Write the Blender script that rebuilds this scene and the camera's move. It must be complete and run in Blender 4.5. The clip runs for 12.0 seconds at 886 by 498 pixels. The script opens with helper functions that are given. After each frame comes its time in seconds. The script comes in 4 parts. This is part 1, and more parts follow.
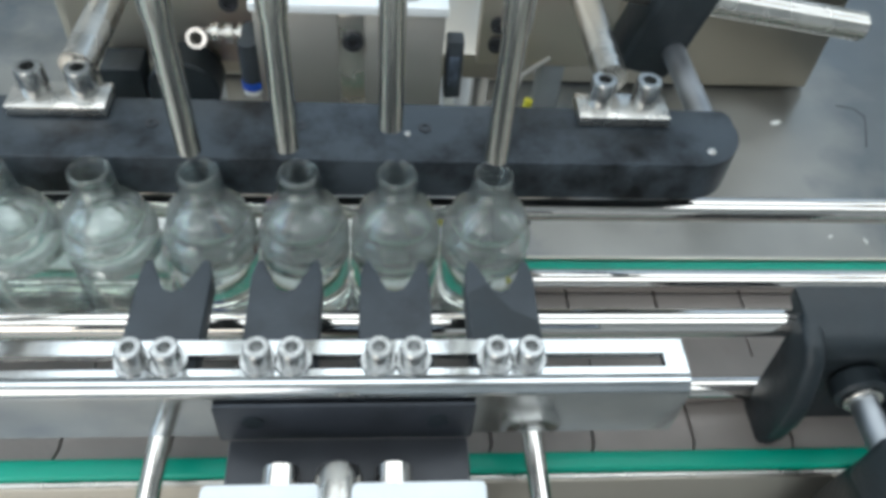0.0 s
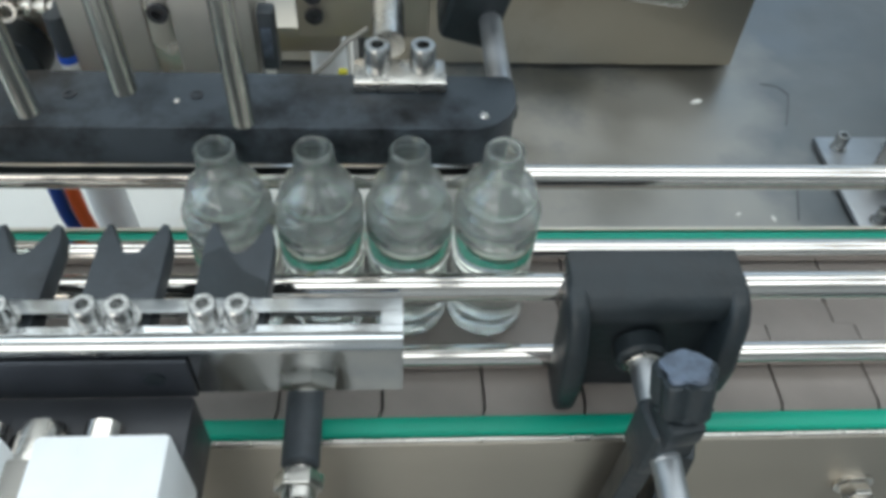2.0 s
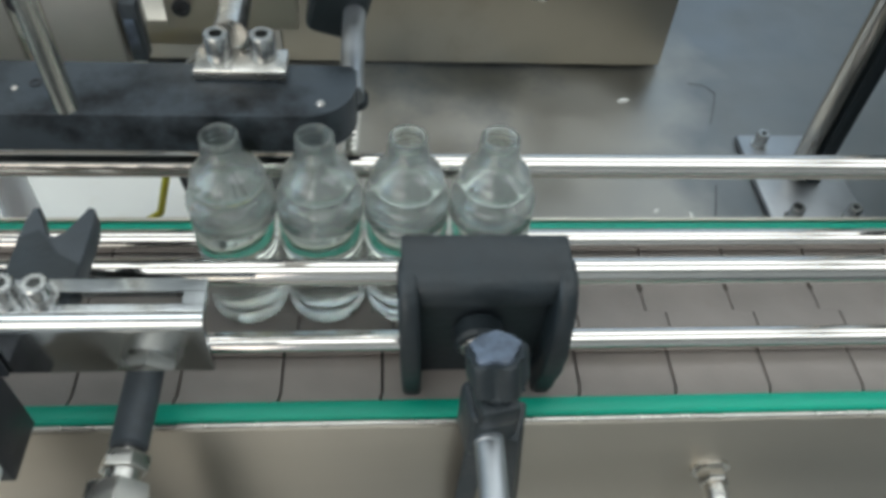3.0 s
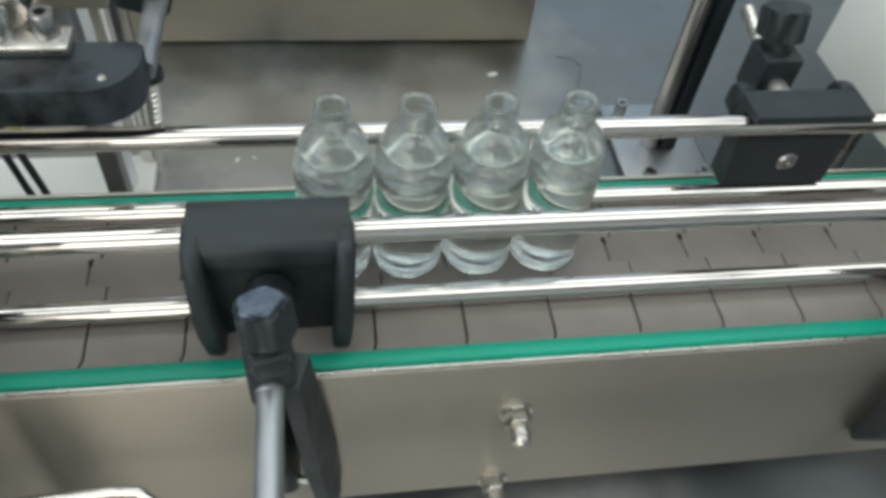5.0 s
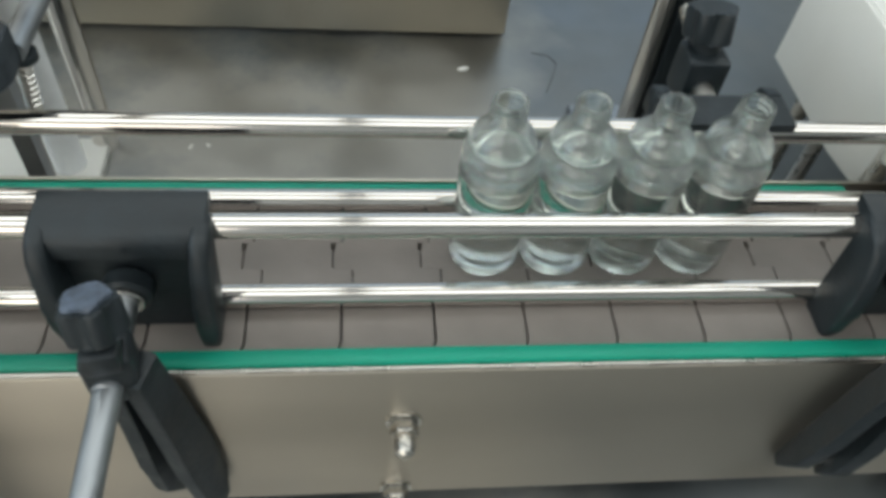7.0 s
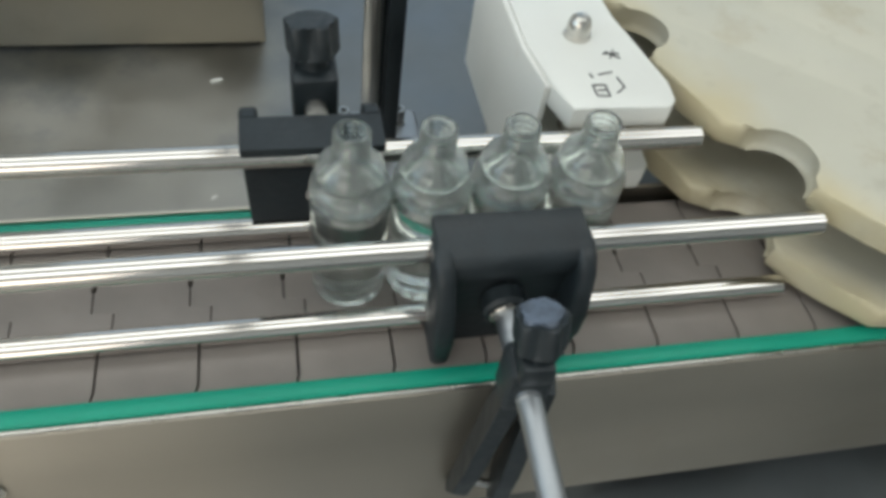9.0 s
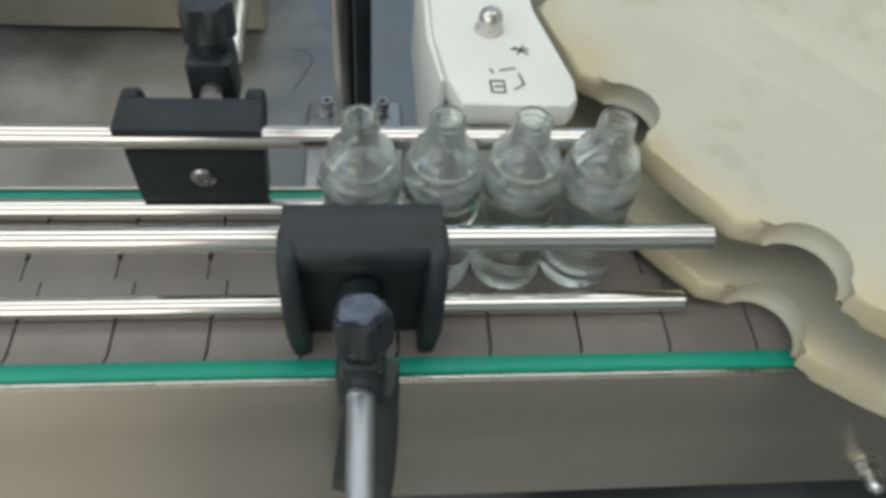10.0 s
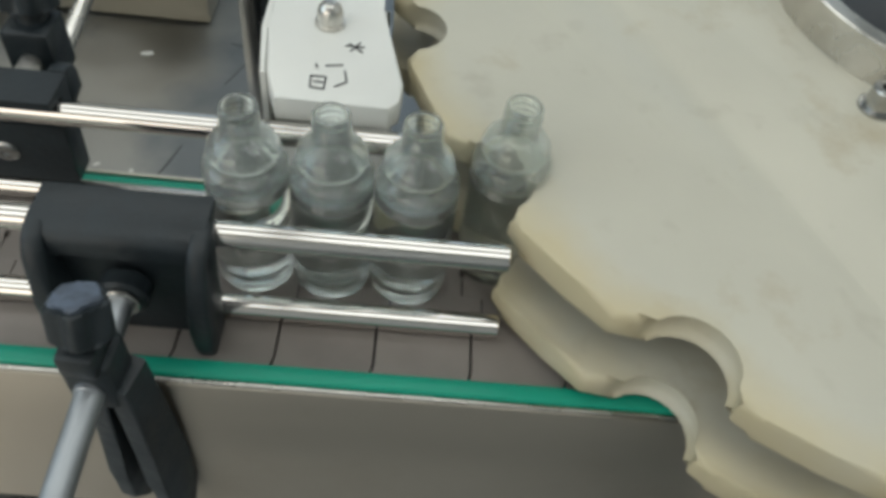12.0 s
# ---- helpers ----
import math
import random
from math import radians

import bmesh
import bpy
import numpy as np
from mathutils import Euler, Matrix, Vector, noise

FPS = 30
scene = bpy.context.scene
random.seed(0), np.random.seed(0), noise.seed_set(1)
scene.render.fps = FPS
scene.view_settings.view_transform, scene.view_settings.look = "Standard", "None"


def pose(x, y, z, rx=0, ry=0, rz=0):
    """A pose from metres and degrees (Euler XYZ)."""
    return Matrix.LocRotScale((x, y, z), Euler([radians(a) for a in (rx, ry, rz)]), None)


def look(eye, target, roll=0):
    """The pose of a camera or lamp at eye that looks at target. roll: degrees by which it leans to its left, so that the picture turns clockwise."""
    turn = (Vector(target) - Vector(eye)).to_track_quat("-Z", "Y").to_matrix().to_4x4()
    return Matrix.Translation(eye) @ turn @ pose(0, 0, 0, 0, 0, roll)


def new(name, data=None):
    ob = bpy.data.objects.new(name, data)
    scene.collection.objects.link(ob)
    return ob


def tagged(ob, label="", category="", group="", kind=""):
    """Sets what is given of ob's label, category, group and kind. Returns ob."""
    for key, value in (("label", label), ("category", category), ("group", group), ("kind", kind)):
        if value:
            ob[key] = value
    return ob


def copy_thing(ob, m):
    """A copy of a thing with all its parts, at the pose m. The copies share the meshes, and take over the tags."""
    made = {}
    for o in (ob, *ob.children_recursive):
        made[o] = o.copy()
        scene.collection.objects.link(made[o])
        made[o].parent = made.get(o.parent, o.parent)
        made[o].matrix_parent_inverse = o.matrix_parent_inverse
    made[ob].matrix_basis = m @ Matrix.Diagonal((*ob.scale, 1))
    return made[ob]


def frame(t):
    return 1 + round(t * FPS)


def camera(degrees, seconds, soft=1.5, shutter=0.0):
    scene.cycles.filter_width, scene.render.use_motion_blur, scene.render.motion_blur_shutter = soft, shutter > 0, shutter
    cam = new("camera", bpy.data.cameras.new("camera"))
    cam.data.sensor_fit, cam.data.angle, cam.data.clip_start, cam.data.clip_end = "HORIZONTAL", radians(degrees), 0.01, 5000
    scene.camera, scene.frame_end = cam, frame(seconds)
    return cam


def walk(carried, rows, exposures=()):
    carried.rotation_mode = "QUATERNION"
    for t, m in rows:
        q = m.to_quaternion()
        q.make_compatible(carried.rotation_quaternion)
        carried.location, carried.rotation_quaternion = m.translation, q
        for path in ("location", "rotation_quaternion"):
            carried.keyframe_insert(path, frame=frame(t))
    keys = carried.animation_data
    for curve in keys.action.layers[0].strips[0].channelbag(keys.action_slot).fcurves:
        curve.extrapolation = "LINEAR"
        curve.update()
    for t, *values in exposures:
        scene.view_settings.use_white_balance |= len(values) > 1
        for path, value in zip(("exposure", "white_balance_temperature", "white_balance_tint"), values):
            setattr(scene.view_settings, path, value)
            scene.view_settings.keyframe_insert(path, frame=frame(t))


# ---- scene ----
cam = camera(59, 12.0, soft=4.0)
PATH = [
    (0, look((-0.2409, -0.1232, 0.2581), (-0.2169, 0.0717, 0.0313), 5.62)),
    (0.5, look((-0.2272, -0.1247, 0.2574), (-0.2046, 0.0698, 0.0302), 5.01)),
    (1, look((-0.2168, -0.1289, 0.2596), (-0.1977, 0.0649, 0.0314), 4.32)),
    (1.5, look((-0.1949, -0.1304, 0.2591), (-0.1779, 0.0630, 0.0303), 3.79)),
    (2, look((-0.1595, -0.1345, 0.2571), (-0.1406, 0.0586, 0.0282), 4.07)),
    (2.5, look((-0.1283, -0.1411, 0.2582), (-0.1070, 0.0519, 0.0295), 4.95)),
    (3, look((-0.1072, -0.1448, 0.2587), (-0.0844, 0.0495, 0.0313), 4.88)),
    (3.2, look((-0.0996, -0.1482, 0.2591), (-0.0749, 0.0476, 0.0331), 5.31)),
    (4.8, look((-0.0680, -0.1624, 0.2705), (-0.0197, 0.0206, 0.0377), 8.41)),
    (5, look((-0.0516, -0.1669, 0.2705), (-0.0077, 0.0204, 0.0403), 7.63)),
    (5.5, look((-0.0267, -0.1663, 0.2697), (0.0109, 0.0204, 0.0379), 7.40)),
    (6, look((-0.0121, -0.1628, 0.2671), (0.0215, 0.0210, 0.0324), 7.67)),
    (6.5, look((-0.0014, -0.1625, 0.2688), (0.0290, 0.0230, 0.0350), 7.28)),
    (6.7, look((0.0004, -0.1624, 0.2666), (0.0316, 0.0244, 0.0340), 7.34)),
    (8.3, look((0.1163, -0.1521, 0.2705), (0.1581, 0.0299, 0.0357), 7.79)),
    (8.5, look((0.1348, -0.1513, 0.2694), (0.1793, 0.0325, 0.0365), 7.78)),
    (8.8, look((0.1455, -0.1509, 0.2710), (0.1980, 0.0343, 0.0412), 9.00)),
    (9, look((0.1526, -0.1506, 0.2720), (0.2105, 0.0309, 0.0404), 9.84)),
    (9.2, look((0.1667, -0.1533, 0.2724), (0.2235, 0.0264, 0.0389), 9.26)),
    (9.5, look((0.1921, -0.1574, 0.2728), (0.2349, 0.0245, 0.0381), 7.57)),
    (10, look((0.2358, -0.1571, 0.2731), (0.2642, 0.0274, 0.0383), 6.51)),
    (10.5, look((0.2590, -0.1498, 0.2732), (0.2917, 0.0383, 0.0417), 8.89)),
    (11, look((0.2790, -0.1465, 0.2749), (0.3100, 0.0403, 0.0422), 10.78)),
    (11.5, look((0.2924, -0.1486, 0.2760), (0.3251, 0.0405, 0.0454), 11.16)),
    (12, look((0.3270, -0.1499, 0.2618), (0.3447, 0.0409, 0.0310), 9.11)),
]
walk(cam, PATH, exposures=[(0, -0.5, 5800, 10), (2.5, -0.56, 6000, 10), (6, -0.66, 6250, 10), (8.5, -0.82, 6300, 10), (10.5, -0.90, 6300, 10), (12, -1.06, 6350, 10)])

# ---------------------------------------------------------------- light
world = bpy.data.worlds.new("daylight")
scene.world = world
world.use_nodes = True
wn = world.node_tree.nodes
sky = wn.new("ShaderNodeTexSky")
sky.sky_type, sky.sun_disc, sky.sun_elevation, sky.sun_rotation = "NISHITA", False, radians(40), radians(200)
world.node_tree.links.new(sky.outputs[0], wn["Background"].inputs[0])
wn["Background"].inputs[1].default_value = 0.1


def area_lamp(name, m, sx, sy, power, colour):
    data = bpy.data.lights.new(name, "AREA")
    data.shape, data.size, data.size_y, data.energy, data.color = "RECTANGLE", sx, sy, power, colour
    ob = new(name, data)
    ob.matrix_world = m
    return ob


DAY = (0.84, 1.0, 1.07)
# unseen window lights, added for the chrome's reflections
area_lamp("assumed_window_light", look((-2.9, -0.6, 1.3), (0, 0, 0.1)), 2.6, 1.5, 42, DAY)
area_lamp("assumed_window_light", look((0.6, 2.85, 1.35), (0.3, 0, 0.0)), 2.8, 1.3, 14, DAY)
# unseen ceiling lights, added and sized for broad highlights on rails and glass
LAMPS = [(x, y) for x in (-1.86, -0.62, 0.62, 1.86) for y in (-0.75, 0.85)]
# warm light added at the left front, brightens the front sheet
area_lamp("assumed_window_light", look((-1.7, -2.85, 0.95), (0, 0, 0.0)), 2.4, 1.9, 52, (1.06, 0.97, 0.80))
for lx, ly in LAMPS:
    area_lamp("assumed_lamp_light", pose(lx, ly, 1.93), 1.16, 0.90, 6.0, (0.92, 1.0, 0.97))


# ---------------------------------------------------------------- materials
def material(name, colour, rough=0.5, metal=0.0, vary=0.0, scale=40.0, bump=0.0, bump_scale=300.0, stain=None, stain_scale=9.0,
             stain_at=0.6, brushed=None, island=0.0, transmission=0.0, ior=1.45, rough_vary=0.0):
    m = bpy.data.materials.new(name)
    m.use_nodes = True
    nodes, links = m.node_tree.nodes, m.node_tree.links
    b = nodes["Principled BSDF"]
    b.inputs["Base Color"].default_value = (*colour, 1)
    b.inputs["Roughness"].default_value, b.inputs["Metallic"].default_value = rough, metal
    b.inputs["IOR"].default_value, b.inputs["Transmission Weight"].default_value = ior, transmission
    coord = nodes.new("ShaderNodeTexCoord")
    space = coord.outputs["Object"]
    if brushed:
        mapping = nodes.new("ShaderNodeMapping")
        mapping.inputs["Scale"].default_value = brushed
        links.new(space, mapping.inputs[0])
        space = mapping.outputs[0]
    last = None
    if vary or rough_vary:
        n = nodes.new("ShaderNodeTexNoise")
        n.inputs["Scale"].default_value, n.inputs["Detail"].default_value = scale, 6
        links.new(space, n.inputs["Vector"])
        if vary:
            ramp = nodes.new("ShaderNodeMapRange")
            ramp.inputs[1].default_value, ramp.inputs[2].default_value = 0.3, 0.7
            ramp.inputs[3].default_value, ramp.inputs[4].default_value = 1 - vary, 1 + vary
            links.new(n.outputs["Fac"], ramp.inputs[0])
            mix = nodes.new("ShaderNodeVectorMath")
            mix.operation = "SCALE"
            mix.inputs[0].default_value = colour
            links.new(ramp.outputs[0], mix.inputs["Scale"])
            last = mix.outputs[0]
        if rough_vary:
            ramp = nodes.new("ShaderNodeMapRange")
            ramp.inputs[1].default_value, ramp.inputs[2].default_value = 0.3, 0.7
            ramp.inputs[3].default_value, ramp.inputs[4].default_value = max(0.02, rough - rough_vary), rough + rough_vary
            links.new(n.outputs["Fac"], ramp.inputs[0])
            links.new(ramp.outputs[0], b.inputs["Roughness"])
    if island:
        info = nodes.new("ShaderNodeObjectInfo")
        ramp = nodes.new("ShaderNodeMapRange")
        ramp.inputs[3].default_value, ramp.inputs[4].default_value = 1 - island, 1 + island
        links.new(info.outputs["Random"], ramp.inputs[0])
        mix = nodes.new("ShaderNodeVectorMath")
        mix.operation = "SCALE"
        mix.inputs[0].default_value = colour
        if last:
            links.new(last, mix.inputs[0])
        links.new(ramp.outputs[0], mix.inputs["Scale"])
        last = mix.outputs[0]
    if stain:
        n = nodes.new("ShaderNodeTexNoise")
        n.inputs["Scale"].default_value, n.inputs["Detail"].default_value, n.inputs["Roughness"].default_value = stain_scale, 8, 0.65
        links.new(coord.outputs["Object"], n.inputs["Vector"])
        ramp = nodes.new("ShaderNodeMapRange")
        ramp.inputs[1].default_value, ramp.inputs[2].default_value = stain_at, stain_at + 0.2
        links.new(n.outputs["Fac"], ramp.inputs[0])
        mix = nodes.new("ShaderNodeMix")
        mix.data_type = "RGBA"
        mix.inputs[6].default_value, mix.inputs[7].default_value = (*colour, 1), (*stain, 1)
        if last:
            links.new(last, mix.inputs[6])
        links.new(ramp.outputs[0], mix.inputs[0])
        last = mix.outputs[2]
    if last:
        links.new(last, b.inputs["Base Color"])
    if bump:
        n = nodes.new("ShaderNodeTexNoise")
        n.inputs["Scale"].default_value, n.inputs["Detail"].default_value = bump_scale, 4
        links.new(space, n.inputs["Vector"])
        d = nodes.new("ShaderNodeBump")
        d.inputs["Strength"].default_value, d.inputs["Distance"].default_value = bump, 0.001
        links.new(n.outputs["Fac"], d.inputs["Height"])
        links.new(d.outputs[0], b.inputs["Normal"])
    return m


def glass(name, through_share, relief):
    """Clear moulded glass: part of the light goes straight through, the rest is bent by the uneven walls."""
    m = material(name, (0.94, 1.0, 0.98), 0.012, 0.0, transmission=through_share, ior=1.50, bump=relief, bump_scale=120)
    nodes, links = m.node_tree.nodes, m.node_tree.links
    clear = nodes.new("ShaderNodeBsdfTransparent")
    clear.inputs[0].default_value = (0.975, 0.99, 0.985, 1)
    mix = nodes.new("ShaderNodeMixShader")
    mix.inputs[0].default_value = 0.86
    links.new(clear.outputs[0], mix.inputs[1])
    links.new(nodes["Principled BSDF"].outputs[0], mix.inputs[2])
    links.new(mix.outputs[0], nodes["Material Output"].inputs[0])
    return m


def nylon(name):
    """Aged nylon: pale top, yellowed and browned towards the handled rim."""
    m = material(name, (0.52, 0.50, 0.415), 0.45, 0.0, 0.05, 14, 0.10, 160, stain=(0.40, 0.345, 0.235), stain_scale=17, stain_at=0.56, rough_vary=0.08)
    nodes, links = m.node_tree.nodes, m.node_tree.links
    b = nodes["Principled BSDF"]
    before = b.inputs["Base Color"].links[0].from_socket
    coord = nodes.new("ShaderNodeTexCoord")
    flat = nodes.new("ShaderNodeVectorMath")
    flat.operation = "MULTIPLY"
    flat.inputs[1].default_value = (1, 1, 0)
    links.new(coord.outputs["Object"], flat.inputs[0])
    far = nodes.new("ShaderNodeVectorMath")
    far.operation = "LENGTH"
    links.new(flat.outputs[0], far.inputs[0])
    n = nodes.new("ShaderNodeTexNoise")
    n.inputs["Scale"].default_value, n.inputs["Detail"].default_value = 22, 5
    links.new(coord.outputs["Object"], n.inputs["Vector"])
    push = nodes.new("ShaderNodeMath")
    push.operation = "MULTIPLY_ADD"
    push.inputs[1].default_value = 0.05
    links.new(n.outputs["Fac"], push.inputs[0])
    links.new(far.outputs["Value"], push.inputs[2])
    ramp = nodes.new("ShaderNodeMapRange")
    ramp.inputs[1].default_value, ramp.inputs[2].default_value, ramp.inputs[4].default_value = 0.283, 0.308, 0.85
    links.new(push.outputs[0], ramp.inputs[0])
    mix = nodes.new("ShaderNodeMix")
    mix.data_type = "RGBA"
    mix.inputs[7].default_value = (0.50, 0.43, 0.265, 1)
    links.new(ramp.outputs[0], mix.inputs[0])
    links.new(before, mix.inputs[6])
    before = mix.outputs[2]
    # small grey-brown scuffs
    n = nodes.new("ShaderNodeTexNoise")
    n.inputs["Scale"].default_value, n.inputs["Detail"].default_value, n.inputs["Roughness"].default_value = 48, 3, 0.5
    links.new(coord.outputs["Object"], n.inputs["Vector"])
    ramp = nodes.new("ShaderNodeMapRange")
    ramp.inputs[1].default_value, ramp.inputs[2].default_value, ramp.inputs[4].default_value = 0.62, 0.78, 0.35
    links.new(n.outputs["Fac"], ramp.inputs[0])
    mix = nodes.new("ShaderNodeMix")
    mix.data_type = "RGBA"
    mix.inputs[7].default_value = (0.30, 0.27, 0.20, 1)
    links.new(ramp.outputs[0], mix.inputs[0])
    links.new(before, mix.inputs[6])
    links.new(mix.outputs[2], b.inputs["Base Color"])
    return m


CHROME = material("polished chrome steel", (0.66, 0.63, 0.595), 0.10, 1.0, 0.06, 30, 0.03, 60, brushed=(0.15, 1, 1), rough_vary=0.05)
STEEL = material("turned steel", (0.62, 0.60, 0.56), 0.28, 1.0, 0.12, 60, 0.08, 400, rough_vary=0.08)
BRUSHED = material("brushed stainless sheet", (0.55, 0.51, 0.44), 0.42, 1.0, 0.10, 12, 0.10, 250, stain=(0.45, 0.40, 0.33), stain_scale=7, stain_at=0.54,
                   brushed=(0.12, 1, 1), rough_vary=0.10)
SHEET = material("front sheet brushed lengthwise", (0.50, 0.455, 0.385), 0.44, 1.0, 0.08, 12, 0.06, 250, stain=(0.46, 0.41, 0.335), stain_scale=7, stain_at=0.54, brushed=(0.12, 1, 1), rough_vary=0.06)
upright = SHEET.node_tree.nodes.new("ShaderNodeCombineXYZ")
upright.inputs[2].default_value = 1
SHEET.node_tree.nodes["Principled BSDF"].inputs["Anisotropic"].default_value = 0.8
SHEET.node_tree.links.new(upright.outputs[0], SHEET.node_tree.nodes["Principled BSDF"].inputs["Tangent"])


def scuffed_table():
    """Stainless table, warmer along the cabinet, bluish and darker past it."""
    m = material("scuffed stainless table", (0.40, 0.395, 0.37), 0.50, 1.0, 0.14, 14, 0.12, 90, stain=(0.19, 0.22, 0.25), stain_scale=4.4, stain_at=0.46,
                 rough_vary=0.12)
    nodes, links = m.node_tree.nodes, m.node_tree.links
    b = nodes["Principled BSDF"]
    before = b.inputs["Base Color"].links[0].from_socket
    # bluish darker zone towards +x, its border broken by noise
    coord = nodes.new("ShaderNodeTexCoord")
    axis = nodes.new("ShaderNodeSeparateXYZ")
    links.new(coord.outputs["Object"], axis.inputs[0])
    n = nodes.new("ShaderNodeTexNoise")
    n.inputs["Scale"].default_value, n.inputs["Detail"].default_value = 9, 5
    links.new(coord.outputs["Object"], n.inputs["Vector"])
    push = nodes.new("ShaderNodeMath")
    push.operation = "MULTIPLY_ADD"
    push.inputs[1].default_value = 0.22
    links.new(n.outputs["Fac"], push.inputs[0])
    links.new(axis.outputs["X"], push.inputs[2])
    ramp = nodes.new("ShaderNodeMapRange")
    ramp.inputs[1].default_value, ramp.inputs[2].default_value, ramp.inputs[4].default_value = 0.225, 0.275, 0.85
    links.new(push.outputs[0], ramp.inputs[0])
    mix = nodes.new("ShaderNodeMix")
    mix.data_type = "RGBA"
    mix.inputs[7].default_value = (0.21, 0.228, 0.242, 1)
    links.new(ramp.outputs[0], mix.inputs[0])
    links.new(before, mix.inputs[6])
    links.new(mix.outputs[2], b.inputs["Base Color"])
    return m


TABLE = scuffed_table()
CABINET = material("warm stainless cabinet", (0.46, 0.42, 0.345), 0.34, 1.0, 0.08, 10, 0.06, 150, stain=(0.34, 0.28, 0.21), stain_scale=5, rough_vary=0.08)
BLACK = material("black nylon", (0.017, 0.023, 0.027), 0.45, 0.0, 0.25, 60, 0.30, 350, stain=(0.036, 0.041, 0.046), stain_scale=25, stain_at=0.58, rough_vary=0.1)
BLACKPLATE = material("matt black acetal", (0.044, 0.052, 0.060), 0.52, 0.0, 0.2, 80, 0.15, 700, stain=(0.012, 0.012, 0.013), stain_scale=22, stain_at=0.60)
BLUEGREY = material("worn grey-blue cap", (0.105, 0.13, 0.175), 0.36, 0.0, 0.3, 90, 0.3, 300, stain=(0.03, 0.035, 0.04), stain_scale=70, stain_at=0.46)
PLATED = material("bright plated steel", (0.50, 0.515, 0.52), 0.11, 1.0, 0.10, 45, 0.05, 90, stain=(0.42, 0.44, 0.465), stain_scale=28, stain_at=0.52, rough_vary=0.07)
SCREW = material("dull steel screw", (0.46, 0.465, 0.46), 0.26, 1.0, 0.2, 200, 0.1, 600)
# stain here only scatters near-black blotches over the bar
BARBLACK = material("smooth black acetal bar", (0.046, 0.056, 0.066), 0.40, 0.0, 0.15, 50, 0.06, 300, stain=(0.003, 0.0035, 0.004), stain_scale=34, stain_at=0.45, rough_vary=0.05, ior=1.30)
RODSTEEL = material("satin steel rod", (0.39, 0.41, 0.43), 0.46, 1.0, 0.12, 60, 0.05, 300, rough_vary=0.08)
GREEN = material("green wear strip", (0.010, 0.300, 0.200), 0.38, 0.0, 0.12, 50, 0.12, 200, brushed=(0.2, 1, 1), stain=(0.02, 0.20, 0.14), stain_scale=18, stain_at=0.62)
PLATE = material("taupe acetal chain plate", (0.240, 0.212, 0.193), 0.46, 0.0, 0.10, 35, 0.12, 500, stain=(0.20, 0.165, 0.145), stain_scale=30, stain_at=0.58, island=0.06)
JOINT = material("dark joint", (0.03, 0.025, 0.022), 0.7)
CREAM = nylon("yellowed nylon")
WHITE = material("white plastic", (0.74, 0.74, 0.70), 0.38, 0.0, 0.03, 20, 0.05, 200, stain=(0.62, 0.58, 0.48), stain_scale=14, stain_at=0.62)
ALU = material("anodised aluminium", (0.86, 0.88, 0.89), 0.45, 0.15, 0.04, 60, 0.05, 500)
GREYBLOCK = material("grey anodised cylinder", (0.40, 0.385, 0.35), 0.48, 0.55, 0.06, 40, 0.05, 500)
DARK = material("dark steel block", (0.045, 0.047, 0.052), 0.38, 0.3, 0.2, 50, 0.1, 400)
SCORE = material("score in the steel", (0.15, 0.155, 0.16), 0.5, 1.0)
SLATE = material("slate grey machined block", (0.045, 0.050, 0.060), 0.42, 0.3, 0.15, 60, 0.08, 300, stain=(0.025, 0.028, 0.032), stain_scale=40, stain_at=0.52)
NOZZLE = material("drawn steel tube", (0.66, 0.64, 0.58), 0.20, 1.0, 0.04, 60, 0.02, 300)
INK = material("black marker ink", (0.025, 0.025, 0.03), 0.6)
ORANGE = material("orange hose", (0.75, 0.13, 0.03), 0.35)
BLUE = material("blue hose", (0.02, 0.09, 0.50), 0.35)
YELLOW = material("yellow hose", (0.65, 0.60, 0.05), 0.4)
GLASS = glass("clear glass", 0.985, 0.06)
# lower share whitens the shoulder, standing in for bright overhead reflections
RIPPLED = glass("rippled moulded glass", 0.94, 0.20)
WETTED = material("glass wetted from inside", (0.98, 1.0, 0.99), 0.0, transmission=1.0, ior=1.128)
LIQUID = material("clear liquid surface", (0.98, 1.0, 0.99), 0.0, transmission=1.0, ior=1.333)
WALLPAINT = material("painted wall", (0.75, 0.76, 0.75), 0.8, 0.0, 0.05, 2, 0.1, 60)
FLOORPAINT = material("painted floor", (0.16, 0.19, 0.21), 0.55, 0.0, 0.15, 3, 0.1, 40)
GLOW = bpy.data.materials.new("lit diffuser")
GLOW.use_nodes = True
GLOW.node_tree.nodes["Principled BSDF"].inputs["Emission Color"].default_value = (1, 0.97, 0.9, 1)
GLOW.node_tree.nodes["Principled BSDF"].inputs["Emission Strength"].default_value = 2.2


# ---------------------------------------------------------------- building helpers
def smooth(bm, angle=28):
    for f in bm.faces:
        f.smooth = True
    for e in bm.edges:
        if len(e.link_faces) != 2 or e.calc_face_angle(0) > radians(angle):
            e.smooth = False


